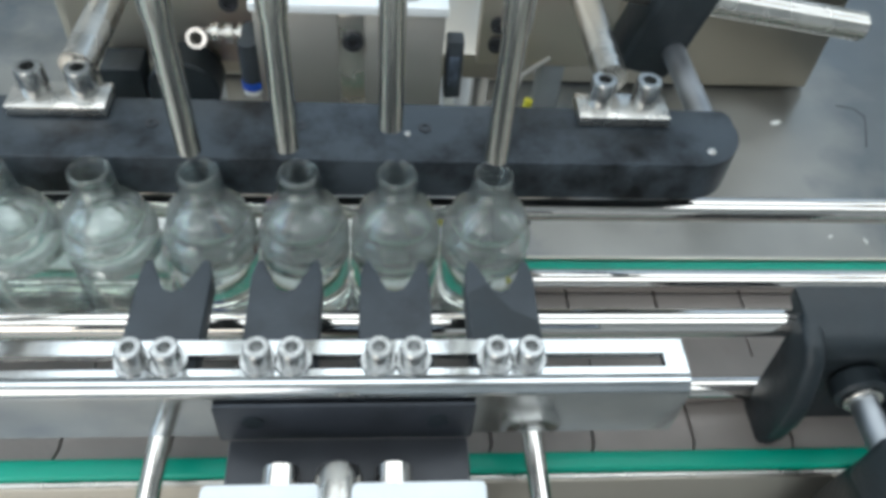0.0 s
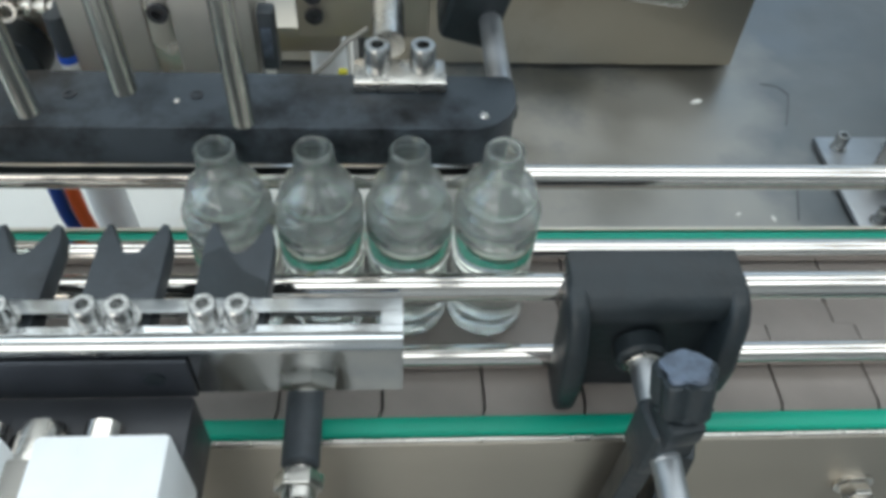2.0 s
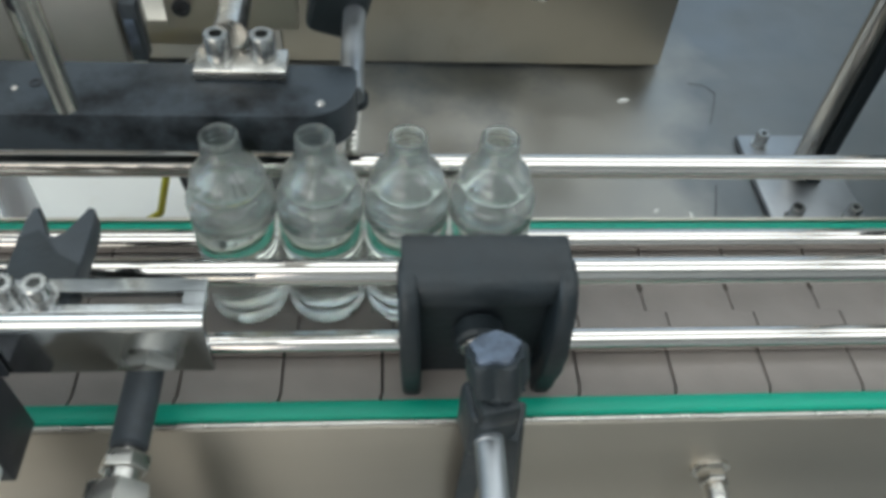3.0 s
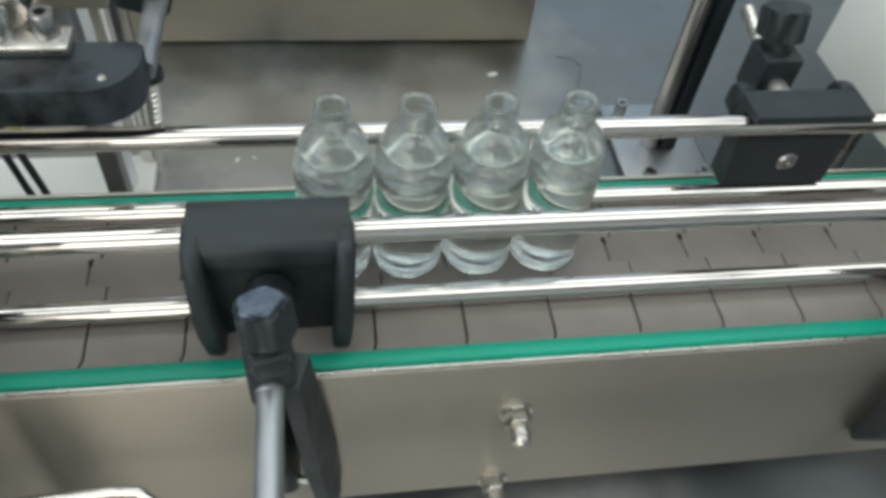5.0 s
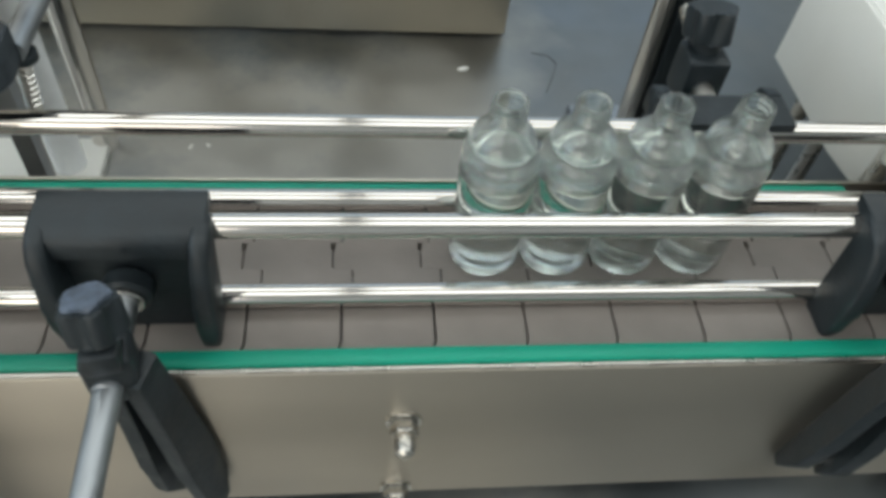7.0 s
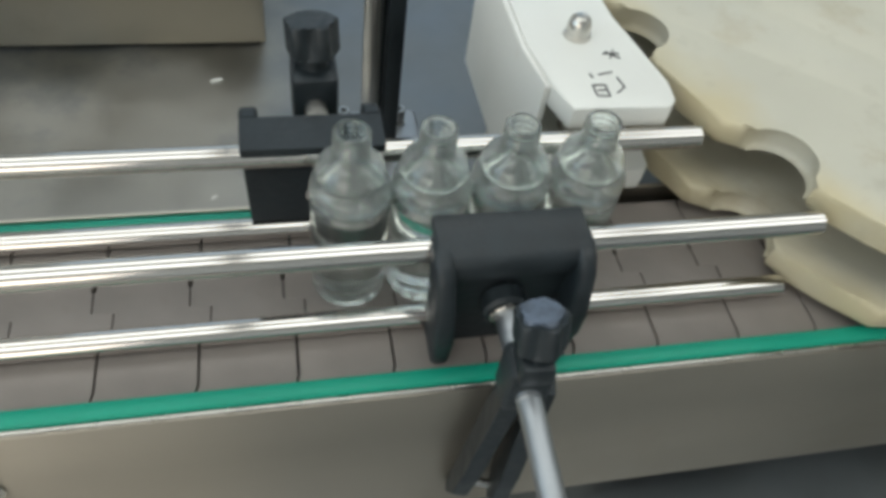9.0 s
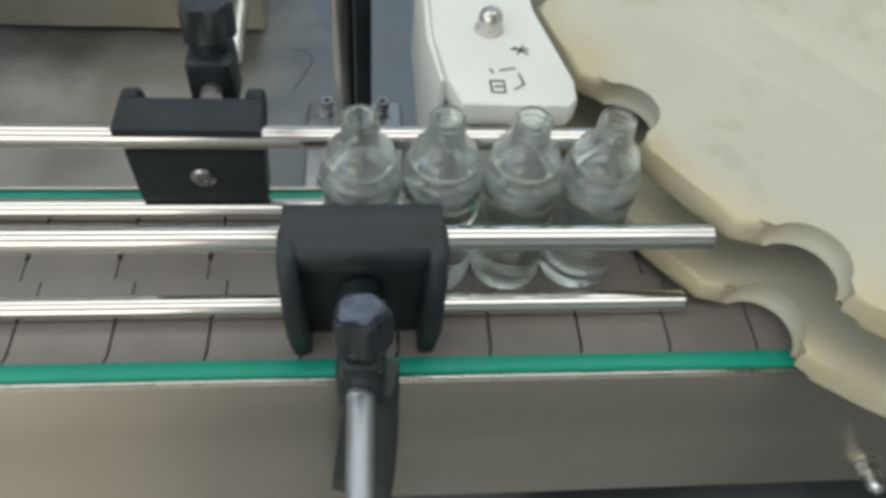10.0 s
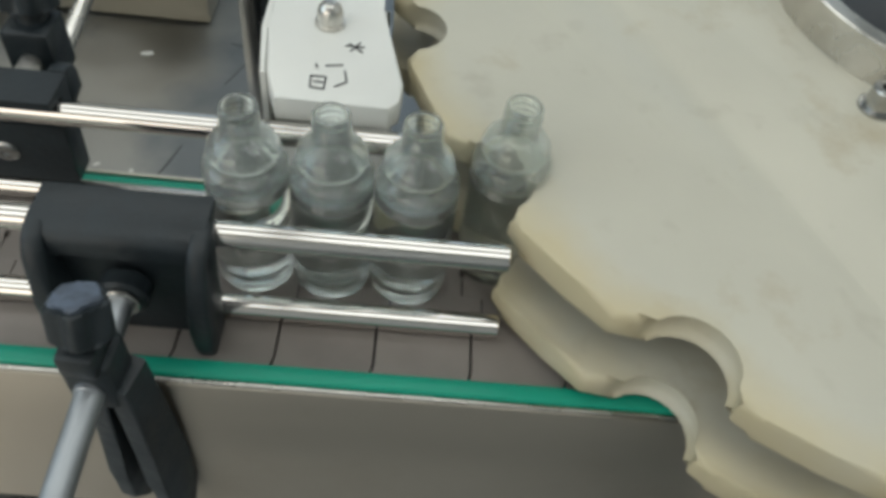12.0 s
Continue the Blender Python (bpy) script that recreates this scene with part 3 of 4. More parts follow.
def bottle(filled):
    c = thing("glass_bottle", "small clear glass bottle with a threaded neck, " + ("full and open" if filled else "empty and open"), "bottle", group="bottles on the chain")
    R = 0.0155
    # base and straight wall; a thick stepped shoulder; the cavity inside
    outer = [(0.0, 0.0024), (0.0080, 0.0020), (0.0106, 0.0006), (0.0120, 0.0), (0.0134, 0.0004), (0.0148, 0.0018), (R, 0.0042), (R, 0.0520), (R - 0.0004, 0.0532), (R - 0.0014, 0.0543), (R - 0.0017, 0.0551), (R - 0.0010, 0.0560), (R - 0.0001, 0.0572),
             (R, 0.0590), (R - 0.0001, 0.0612), (R - 0.0010, 0.0632), (R - 0.0024, 0.0645), (R - 0.0032, 0.0652), (R - 0.0032, 0.0659), (R - 0.0025, 0.0669), (R - 0.0025, 0.0688), (R - 0.0033, 0.0712), (R - 0.0050, 0.0733), (R - 0.0072, 0.0750),
             (0.0074, 0.0758), (0.0067, 0.0765), (0.0065, 0.0772)]
    dry = [(0.0047, 0.0772), (0.0049, 0.0750), (0.0058, 0.0730), (0.0080, 0.0706), (R - 0.0052, 0.0675), (R - 0.0042, 0.0630), (R - 0.0034, 0.0580), (R - 0.0024, LEVEL)]
    wet = [(R - 0.0024, LEVEL), (R - 0.0020, 0.0500), (R - 0.0020, 0.0130), (R - 0.0026, 0.0100), (R - 0.0044, 0.0078), (0.0080, 0.0070), (0.0, 0.0066)]
    # the pieces share their rims, so that the glass runs on from one to the next
    b = B()
    lathe(b, [p for p in outer if p[1] <= 0.0520], 56)
    if not filled:
        lathe(b, wet, 56)
    part("body", b, GLASS, c, angle=75, turned=False)
    b = B()
    lathe(b, [p for p in outer if p[1] >= 0.0520], 56)
    lathe(b, dry, 56)
    part("shoulder", b, RIPPLED, c, "stepped shoulder of thick moulded glass", angle=75, turned=False)
    if filled:
        b = B()
        lathe(b, wet, 56)
        side = len(b.faces)
        lathe(b, [(R - 0.0024, LEVEL), (R - 0.0034, LEVEL - 0.0006), (0.0, LEVEL - 0.0008)], 56)
        b.faces.ensure_lookup_table()
        for f in b.faces[side:]:
            f.material_index = 1
        liquid = part("liquid", b, WETTED, c, "clear colourless liquid", angle=60, turned=False)
        liquid.data.materials.append(LIQUID)
    # threaded neck with its rim
    neck = [(0.0065, 0.0772), (0.0071, 0.0777), (0.0071, 0.0784), (0.0059, 0.0789)]
    for k in range(2):
        z = 0.0792 + k * 0.0027
        neck += [(0.0057, z), (0.0071, z + 0.0008), (0.0071, z + 0.0012), (0.0057, z + 0.0020)]
    neck += [(0.0060, 0.0846), (0.0067, 0.0853), (0.0068, 0.0868), (0.0062, 0.0876), (0.0054, 0.0876), (0.0049, 0.0866), (0.0047, 0.0772)]
    b = B()
    lathe(b, neck, 48)
    part("neck", b, GLASS, c, "threaded glass neck with a rounded rim", angle=75, turned=False)
    return c


# ---------------------------------------------------------------- star wheel and its guide
WHEEL = (0.596, 0.201)
POCKET0 = 211.5


def star_outline():
    R, rp, ro, n = 0.282, 0.0196, 0.2772, 18
    pts = []
    half = math.degrees(math.asin((rp + 0.0012) / R))
    for k in range(n):
        a = POCKET0 + 20 * k
        cx, cy = ro * math.cos(radians(a)), ro * math.sin(radians(a))
        # the pocket, from its clockwise lip round to the other
        for i in range(13):
            t = radians(a + 180 + 86 - 186 * i / 12)
            pts.append((cx + rp * math.cos(t), cy + rp * math.sin(t)))
        for s in (0.12, 0.5, 0.88):
            t = radians(a + half + (20 - 2 * half) * s)
            rr = R * (1 - 0.0035 * (1 - abs(2 * s - 1)))
            pts.append((rr * math.cos(t), rr * math.sin(t)))
    return pts


def star_wheel():
    c = thing("star_wheel", "large yellowed nylon star wheel of two stacked plates", "star wheel", (*WHEEL, 0))
    out = star_outline()
    for z0, z1, name in ((0.0435, 0.0560, "upper_plate"), (0.0030, 0.0155, "lower_plate")):
        b = B()
        prism(b, out, z0, z1, 0.0030)
        part(name, b, CREAM, c, angle=50)
    b = B()
    lathe(b, [(0.0, 0.0580), (0.0800, 0.0580), (0.0800, 0.0742), (0.0806, 0.0750), (0.0885, 0.0750), (0.0893, 0.0742), (0.0893, 0.0562), (0.0, 0.0562)], 72)
    h = part("hub", b, STEEL, c, "steel hub ring")
    b = B()
    lathe(b, [(0.0, 0.0650), (0.0795, 0.0650), (0.0795, 0.0585), (0.0, 0.0585)], 72)
    part("hub_cover", b, DARK, h, "dark hub disc")
    b = B()
    rod(b, (0, 0, 0.0160), (0, 0, 0.0432), 0.05, 40)
    part("spacer", b, STEEL, c)
    b = B()
    rod(b, (0, 0, DECK), (0, 0, 0.0028), 0.025, 32)
    part("shaft", b, STEEL, c)
    for a in (230.6, 290.6, 350.6, 50.6, 110.6, 170.6):
        s = socket_screw(c, 0.1030 * math.cos(radians(a)), 0.1030 * math.sin(radians(a)), 0.0560, 0.0065, 0.010)
    return c


def white_guide():
    c = thing("bottle_guide", "white plastic bottle guide of two plates marked in black ink", "guide")
    out = [(0.2640, 0.2100), (0.2650, 0.1300), (0.2690, 0.1020), (0.2745, 0.0856), (0.3190, 0.0850), (0.3232, 0.0900), (0.3240, 0.1020), (0.3180, 0.1250), (0.3125, 0.1500), (0.3110, 0.1800), (0.3130, 0.2100)]
    for z0, z1, name in ((0.0480, 0.0600, "upper_plate"), (0.0080, 0.0200, "lower_plate")):
        b = B()
        prism(b, out, z0, z1, 0.0016)
        part(name, b, WHITE, c, angle=30)
    b = B()
    prism(b, [(0.2612, 0.2100), (0.2622, 0.1300), (0.2662, 0.1016), (0.2687, 0.1016), (0.2647, 0.1300), (0.2637, 0.2100)], -0.0120, 0.0590, 0.0008)
    part("side_wall", b, WHITE, c)
    b = B()
    lathe(b, [(0, 0.0600), (0.0065, 0.0600), (0.0065, 0.0612), (0.0056, 0.0614), (0.0056, 0.0662), (0.0046, 0.0690), (0.0028, 0.0707), (0, 0.0712)], 24, (0.2905, 0.1360, 0))
    part("domed_bolt", b, STEEL, c, "domed stainless bolt")
    for px, py in ((0.2800, 0.1880), (0.3040, 0.1880), (0.2900, 0.1180)):
        b = B()
        rod(b, (px, py, 0.0202), (px, py, 0.0478), 0.005, 16)
        rod(b, (px, py, DECK), (px, py, 0.0078), 0.005, 16)
        part("spacer", b, STEEL, c)
    # unreadable pen strokes
    strokes = [((0.3000, 0.1230), (0.3060, 0.1180)), ((0.3045, 0.1245), (0.3010, 0.1180)), ((0.2985, 0.1215), (0.3065, 0.1215)),
               ((0.2880, 0.1080), (0.2890, 0.1050)), ((0.2920, 0.1070), (0.2990, 0.1085)), ((0.2870, 0.1000), (0.2875, 0.0930)), ((0.2870, 0.1000), (0.2930, 0.1000)),
               ((0.2930, 0.1000), (0.2930, 0.0925)), ((0.2875, 0.0930), (0.2930, 0.0925)), ((0.2885, 0.0965), (0.2925, 0.0965)), ((0.3000, 0.1050), (0.3015, 0.0980)), ((0.3015, 0.0980), (0.2970, 0.0945))]
    for (ax, ay), (bx, by) in strokes:
        b = B()
        d = Vector((bx - ax, by - ay, 0))
        m = Matrix.Translation(((ax + bx) / 2, (ay + by) / 2, 0.0602)) @ pose(0, 0, 0, 0, 0, math.degrees(math.atan2(d.y, d.x)))
        box(b, -d.length / 2, d.length / 2, -0.0003, 0.0003, 0, 0.0003, 0, 1, m)
        part("ink_stroke", b, INK, c)
    return c


def post():
    c = thing("support_post", "polished steel support post, its dark reflection built as a black bar, on a bolted flange", "post", (0.2255, 0.2860, DECK))
    b = B()
    rod(b, (-0.0062, 0.004, 0.006), (-0.0062, 0.004, 0.42), 0.0076, 28, bevel=0.001)
    part("column", b, CHROME, c)
    # black strip added for the dark half that the polished column reflects
    b = B()
    box(b, 0.0018, 0.0132, -0.004, 0.012, 0.006, 0.42, 0.0012)
    part("bar", b, BLACK, c, "black flat bar for the dark reflection on the column")
    b = B()
    box(b, -0.038, 0.038, -0.056, 0.056, 0, 0.006, 0.004)
    part("flange", b, RODSTEEL, c)
    for sx in (-1, 1):
        for sy in (-1, 1):
            socket_screw(c, sx * 0.0222, sy * 0.0415, 0.006, 0.0052, 0.012)
    return c

# ---------------------------------------------------------------- pusher with four forks
def pusher():
    c = thing("fork_pusher", "slotted steel bracket with four black forks and a pneumatic cylinder", "pusher")
    x0, x1 = -0.3520, -0.1570
    # angle bracket: top flange with a long slot, rounded bend, front flange
    b = B()
    s0, s1 = -0.3440, -0.1630
    for a, e, f, g in ((x0, x1, -0.0075, -0.0030), (x0, x1, -0.0140, -0.0120), (x0, s0, -0.0122, -0.0073), (s1, x1, -0.0122, -0.0073)):
        box(b, a, e, f, g, 0.0775, 0.0802)
    part("top_flange", b, PLATED, c, "mirror-bright slotted flange")
    b = B()
    prof = [(-0.0138, 0.0802)] + [(-0.0138 - 0.0045 * math.sin(radians(t)), 0.0757 + 0.0045 * math.cos(radians(t))) for t in range(15, 91, 15)] + [(-0.0183, 0.0560), (-0.0160, 0.0560), (-0.0160, 0.0757), (-0.0138, 0.0778)]
    lo = [b.verts.new((x0, y, z)) for y, z in prof]
    hi = [b.verts.new((x1, y, z)) for y, z in prof]
    for i in range(len(prof)):
        j = (i + 1) % len(prof)
        b.faces.new((lo[i], lo[j], hi[j], hi[i]))
    b.faces.new(lo[::-1])
    b.faces.new(hi)
    part("front_flange", b, PLATED, c, "mirror-bright folded flange", 30)
    for fx in (-0.3000, -0.2680, -0.2365, -0.2055):
        b = B()
        w = 0.0103
        prism(b, [(fx - w, -0.0135), (fx + w, -0.0135), (fx + w, 0.0220), (fx + w - 0.0012, 0.0275), (fx + w - 0.0030, 0.0280), (fx + 0.0030, 0.0165), (fx, 0.0152), (fx - 0.0030, 0.0165),
                  (fx - w + 0.0030, 0.0280), (fx - w + 0.0012, 0.0275), (fx - w, 0.0220)], 0.0690, 0.0772, 0.0006)
        f = part("fork", b, BLACKPLATE, c, "matt black notched fork")
        if fx > -0.21:
            # thin dark patch on top of the last fork
            b = B()
            prism(b, [(fx - w + 0.0006, -0.0020), (fx + w - 0.0006, -0.0020), (fx + w - 0.0006, 0.0050), (fx + 0.0025, 0.0090), (fx - 0.0045, 0.0180), (fx - w + 0.0006, 0.0150)], 0.0773, 0.0777)
            part("dark_patch", b, BLACK, f, "dark angular patch on the fork")
        for d in (-0.0045, 0.0045):
            socket_screw(c, fx + d, -0.0098, 0.0802, 0.0036, 0.0060)
    # slide block
    b = B()
    box(b, -0.2845, -0.2150, -0.0200, -0.0187, 0.0560, 0.0745, 0.0010)
    part("slide_block", b, SLATE, c, "slate grey machined block")
    for hx in (-0.2745, -0.2250):
        b = B()
        lathe(b, [(0, 0), (0.0030, 0), (0.0030, 0.0006), (0.0018, 0.0006), (0.0018, 0.0003), (0, 0.0003)], 20)
        bmesh.ops.transform(b, matrix=pose(hx, -0.0200, 0.0665, 90, 0, 0), verts=b.verts)
        part("bolt", b, BLACK, c)
    b = B()
    box(b, -0.2820, -0.2160, -0.0400, -0.0202, 0.0300, 0.0575, 0.0010)
    part("end_plate", b, DARK, c)
    # twin pneumatic cylinder, running to the front
    for a, e in ((-0.2835, -0.2550), (-0.2475, -0.2145)):
        b = B()
        box(b, a, e, -0.1500, -0.0415, 0.0420, 0.0770, 0.0016)
        part("cylinder_body", b, ALU, c, "bright white anodised cylinder body")
    b = B()
    box(b, -0.2552, -0.2473, -0.1500, -0.0450, 0.0440, 0.0715, 0.0010)
    part("cylinder_web", b, GREYBLOCK, c)
    for rx in (-0.2665, -0.2370):
        b = B()
        rod(b, (rx, -0.0418, 0.0610), (rx, -0.0310, 0.0610), 0.0052, 20, bevel=0.0005)
        part("piston_rod", b, CHROME, c)
    b = B()
    lathe(b, [(0, 0), (0.0066, 0), (0.0066, 0.010), (0.0056, 0.0130), (0.0030, 0.0145), (0, 0.0150)], 28)
    bmesh.ops.transform(b, matrix=pose(-0.2513, -0.0455, 0.0630, -90, 0, 0), verts=b.verts)
    part("stop_bolt", b, STEEL, c, "domed steel stop bolt")
    # arm that carries the cylinder on the machine table
    b = B()
    box(b, -0.2700, -0.2320, -0.1450, -0.1000, DECK, 0.0418, 0.002)
    part("column", b, GREYBLOCK, c)
    return c


def stop_cylinder(x, back=0.0):
    c = thing("stop_cylinder", "small steel stop cylinder with hexagon lock nuts", "air cylinder", (x, -back, 0.0195), "stop cylinders")
    b = B()
    prism(b, hexagon(0.0078), 0.0275, 0.0330, 0.0006, pose(0, 0, 0, 90, 0, 0))
    part("lock_nut", b, STEEL, c, "bright hexagon lock nut")
    b = B()
    rod(b, (0, -0.0332, 0), (0, -0.0380, 0), 0.0058, 24)
    prism(b, hexagon(0.0105, 0.3), 0.0380, 0.0470, 0.0010, pose(0, 0, 0, 90, 0, 0))
    rod(b, (0, -0.0470, 0), (0, -0.1150, 0), 0.0100, 28, bevel=0.001)
    part("barrel", b, STEEL, c, "bright steel barrel")
    b = B()
    box(b, -0.009, 0.009, -0.1000, -0.0800, DECK - 0.0195, -0.0095, 0.001)
    part("stand", b, GREYBLOCK, c)
    p = thing("stop_piston", "chrome stop piston with a black rubber tip", "piston", (x, 0, 0.0195), "stop pistons")
    b = B()
    rod(b, (0, -0.0250, 0), (0, -0.1280, 0), 0.0036, 24)
    part("piston_rod", b, CHROME, p)
    b = B()
    rod(b, (0, -0.0252, 0), (0, 0.0080, 0), 0.0062, 28, bevel=0.001)
    part("tip", b, BLACKPLATE, p, "black rubber tip")
    return p


# ---------------------------------------------------------------- filling station
def filling_station():
    c = thing("nozzle_bar", "long black plastic bar on steel guide rods behind the bottles", "machine bar")
    b = B()
    prism(b, [(-0.5200, 0.0635), (-0.1360, 0.0635)] + [(-0.1345 + 0.0180 * math.sin(radians(q)), 0.0815 - 0.0180 * math.cos(radians(q))) for q in range(8, 91, 9)] + [(-0.1165, 0.0900), (-0.1190, 0.0925), (-0.5200, 0.0945)], 0.0680, 0.0842, 0.0008)
    part("bar", b, BARBLACK, c)
    b = B()
    lathe(b, [(0, 0.0842), (0.0016, 0.0842), (0.0012, 0.0848), (0, 0.0849)], 12, (-0.1285, 0.0705, 0))
    part("pin", b, STEEL, c)
    for hx in (-0.226, -0.268, -0.316):
        b = B()
        lathe(b, [(0.0012, 0.0843), (0.0022, 0.0843), (0.0022, 0.0846), (0.0012, 0.0846)], 16, (hx, 0.0800, 0), True)
        part("hole_rim", b, DARK, c)
    for px in (-0.3465, -0.1570):
        b = B()
        box(b, px - 0.0160, px + 0.0160, 0.0822, 0.0957, 0.0845, 0.0885, 0.0006)
        plate = part("clamp_plate", b, STEEL, c, "small nickel-plated clamp plate")
        for d in (-0.0078, 0.0078):
            socket_screw(c, px + d, 0.0910, 0.0885, 0.0046, 0.0095, washer=False)
        b = B()
        rod(b, (px - 0.004 + (0.0095 if px < -0.3 else 0), 0.0958, 0.0945), (px - 0.006 + (0.0165 if px < -0.3 else 0), 0.2200, 0.0945), 0.0058, 24)
        part("guide_rod", b, STEEL, c)
    b = B()
    rod(b, (-0.1190, 0.0900, 0.0720), (-0.1190, 0.1620, 0.0700), 0.0048, 20)
    part("end_rod", b, RODSTEEL, c)
    b = B()
    rod(b, (-0.1185, 0.0950, 0.0700), (-0.1205, 0.0935, 0.0420), 0.0030, 14)
    for i in range(9):
        z = 0.0660 - i * 0.0027
        lathe(b, [(0.0029, 0), (0.0036, 0.0006), (0.0029, 0.0012)], 14, (-0.1186 - i * 0.0002, 0.0947 - i * 0.00014, z))
    part("threaded_stud", b, STEEL, c, "threaded steel stud")
    b = B()
    lathe(b, [(0.0028, 0), (0.0058, 0), (0.0058, 0.0030), (0.0028, 0.0030)], 20, (-0.1184, 0.0951, 0.0650), True)
    part("rubber_ring", b, BLACK, c)
    b = B()
    lathe(b, [(0, 0.0843), (0.0011, 0.0843), (0.0008, 0.0848), (0, 0.0849)], 10, (-0.2320, 0.0770, 0))
    part("pin", b, STEEL, c)

    n = thing("filling_nozzle", "slender stainless steel filling nozzle hanging over the bottles", "nozzle", group="filling nozzles")
    b = B()
    lathe(b, [(0.0026, 0.0), (0.0036, 0.0004), (0.0036, 0.045), (0.0042, 0.047), (0.0044, 0.33), (0.0, 0.33)], 24)
    lathe(b, [(0.0026, 0.0), (0.0024, 0.03), (0.0, 0.03)], 24)
    part("tube", b, NOZZLE, n)
    b = B()
    lathe(b, [(0, 0.2400), (0.0075, 0.2400), (0.0075, 0.2600), (0, 0.2600)], 24)
    part("collar", b, STEEL, n)
    first = True
    for x, z in ((-0.2975, 0.0967), (-0.2685, 0.0986), (-0.2380, 0.1072), (-0.2056, 0.0951)):
        if first:
            n.location = (x, BOTTLE_Y, z)
            first = False
        else:
            copy_thing(n, pose(x, BOTTLE_Y, z))
    h = thing("nozzle_holder", "steel holder above the bottles that carries the nozzles", "holder")
    b = B()
    box(b, -0.5200, -0.1700, BOTTLE_Y - 0.015, BOTTLE_Y + 0.015, 0.3980, 0.4180, 0.002)
    part("beam", b, BRUSHED, h)
    for x in (-0.5100, -0.1800):
        b = B()
        box(b, x - 0.01, x + 0.01, BOTTLE_Y + 0.0152, 0.30, 0.4000, 0.4150, 0.002)
        part("bracket", b, BRUSHED, h)
        b = B()
        rod(b, (x, 0.29, DECK), (x, 0.29, 0.3998), 0.009, 24)
        part("column", b, CHROME, h)

    # air cylinder and mounts behind the bar
    a = thing("air_cylinder", "grey anodised air cylinder block with fittings and a magnetic sensor", "air cylinder")
    for e, f in ((-0.2900, -0.2575), (-0.2475, -0.2160)):
        b = B()
        box(b, e, f, 0.1400, 0.1790, 0.0440, 0.0885, 0.0010)
        part("body", b, GREYBLOCK, a)
    b = B()
    box(b, -0.2577, -0.2473, 0.1412, 0.1780, 0.0442, 0.0875, 0.0006)
    part("groove", b, STEEL, a, "sunken steel groove")
    b = B()
    lathe(b, [(0.0022, 0), (0.0042, 0), (0.0042, 0.0022), (0.0022, 0.0022), (0.0022, 0.0004), (0, 0.0004)], 24)
    bmesh.ops.transform(b, matrix=pose(-0.2520, 0.1411, 0.0765, 90, 0, 0), verts=b.verts)
    part("socket_screw", b, DARK, a)
    b = B()
    box(b, -0.2910, -0.2150, 0.1390, 0.1900, 0.0888, 0.0930, 0.0008)
    part("cover_plate", b, ALU, a, "bright cover plate")
    for px in (-0.2740, -0.2300):
        socket_screw(a, px, 0.1480, 0.0930, 0.0050, 0.006, washer=False)
    b = B()
    box(b, -0.2145, -0.2075, 0.1420, 0.1500, 0.0480, 0.0760, 0.001)
    s = part("sensor", b, BLACKPLATE, a, "black magnetic sensor with a blue-grey label")
    b = B()
    box(b, -0.2132, -0.2092, 0.1414, 0.1419, 0.0540, 0.0690)
    part("label", b, BLUEGREY, s)
    b = B()
    box(b, -0.2140, -0.2100, 0.1425, 0.1480, 0.0430, 0.0478, 0.0005)
    part("plug", b, WHITE, s)
    b = B()
    tube(b, [(-0.2110, 0.1440, 0.0430), (-0.2060, 0.1430, 0.0400), (-0.1980, 0.1430, 0.0410), (-0.1880, 0.1440, 0.0500), (-0.1790, 0.1460, 0.0600), (-0.1700, 0.1500, 0.0640)], 0.0011, 8)
    part("cable", b, GREYBLOCK, a)
    b = B()
    box(b, -0.2000, -0.1440, 0.1550, 0.1650, 0.0560, 0.1250, 0.0010)
    p = part("mount_plate", b, BRUSHED, a, "steel mounting plate")
    for pz in (0.0670, 0.0765):
        b = B()
        lathe(b, [(0.0020, 0), (0.0038, 0), (0.0038, 0.0018), (0.0020, 0.0018), (0.0020, 0.0004), (0, 0.0004)], 20)
        bmesh.ops.transform(b, matrix=pose(-0.1925, 0.1549, pz, 90, 0, 0), verts=b.verts)
        part("socket_screw", b, DARK, p)
    b = B()
    box(b, -0.1715, -0.1610, 0.1560, 0.1660, DECK, 0.0558, 0.0008)
    part("post", b, RODSTEEL, a, "satin flat steel post")
    b = B()
    box(b, -0.3700, -0.2912, 0.1650, 0.1750, 0.0470, 0.1250, 0.0010)
    p = part("mount_plate", b, BRUSHED, a, "steel mounting plate")
    b = B()
    lathe(b, [(0.0020, 0), (0.0040, 0), (0.0040, 0.0018), (0.0020, 0.0018), (0.0020, 0.0004), (0, 0.0004)], 20)
    bmesh.ops.transform(b, matrix=pose(-0.3030, 0.1649, 0.0770, 90, 0, 0), verts=b.verts)
    part("socket_screw", b, DARK, p)
    b = B()
    rod(b, (-0.3240, 0.1648, 0.0430), (-0.3240, 0.1480, 0.0430), 0.0150, 32, bevel=0.001)
    part("hand_wheel", b, BLACK, a, "round black hand wheel")
    b = B()
    box(b, -0.3570, -0.3400, 0.1480, 0.1640, 0.0300, 0.0545, 0.0015)
    part("switch_block", b, BLACK, a, "black plastic switch block")
    b = B()
    lathe(b, [(0.0026, -0.003), (0.0042, -0.003), (0.0042, 0.0030), (0.0026, 0.0030)], 20, closed=True)
    bmesh.ops.transform(b, matrix=pose(-0.3144, 0.1500, 0.0695, 60, 0, 0), verts=b.verts)
    rod(b, (-0.3120, 0.1560, 0.0680), (-0.2990, 0.1560, 0.0680), 0.0024, 14)
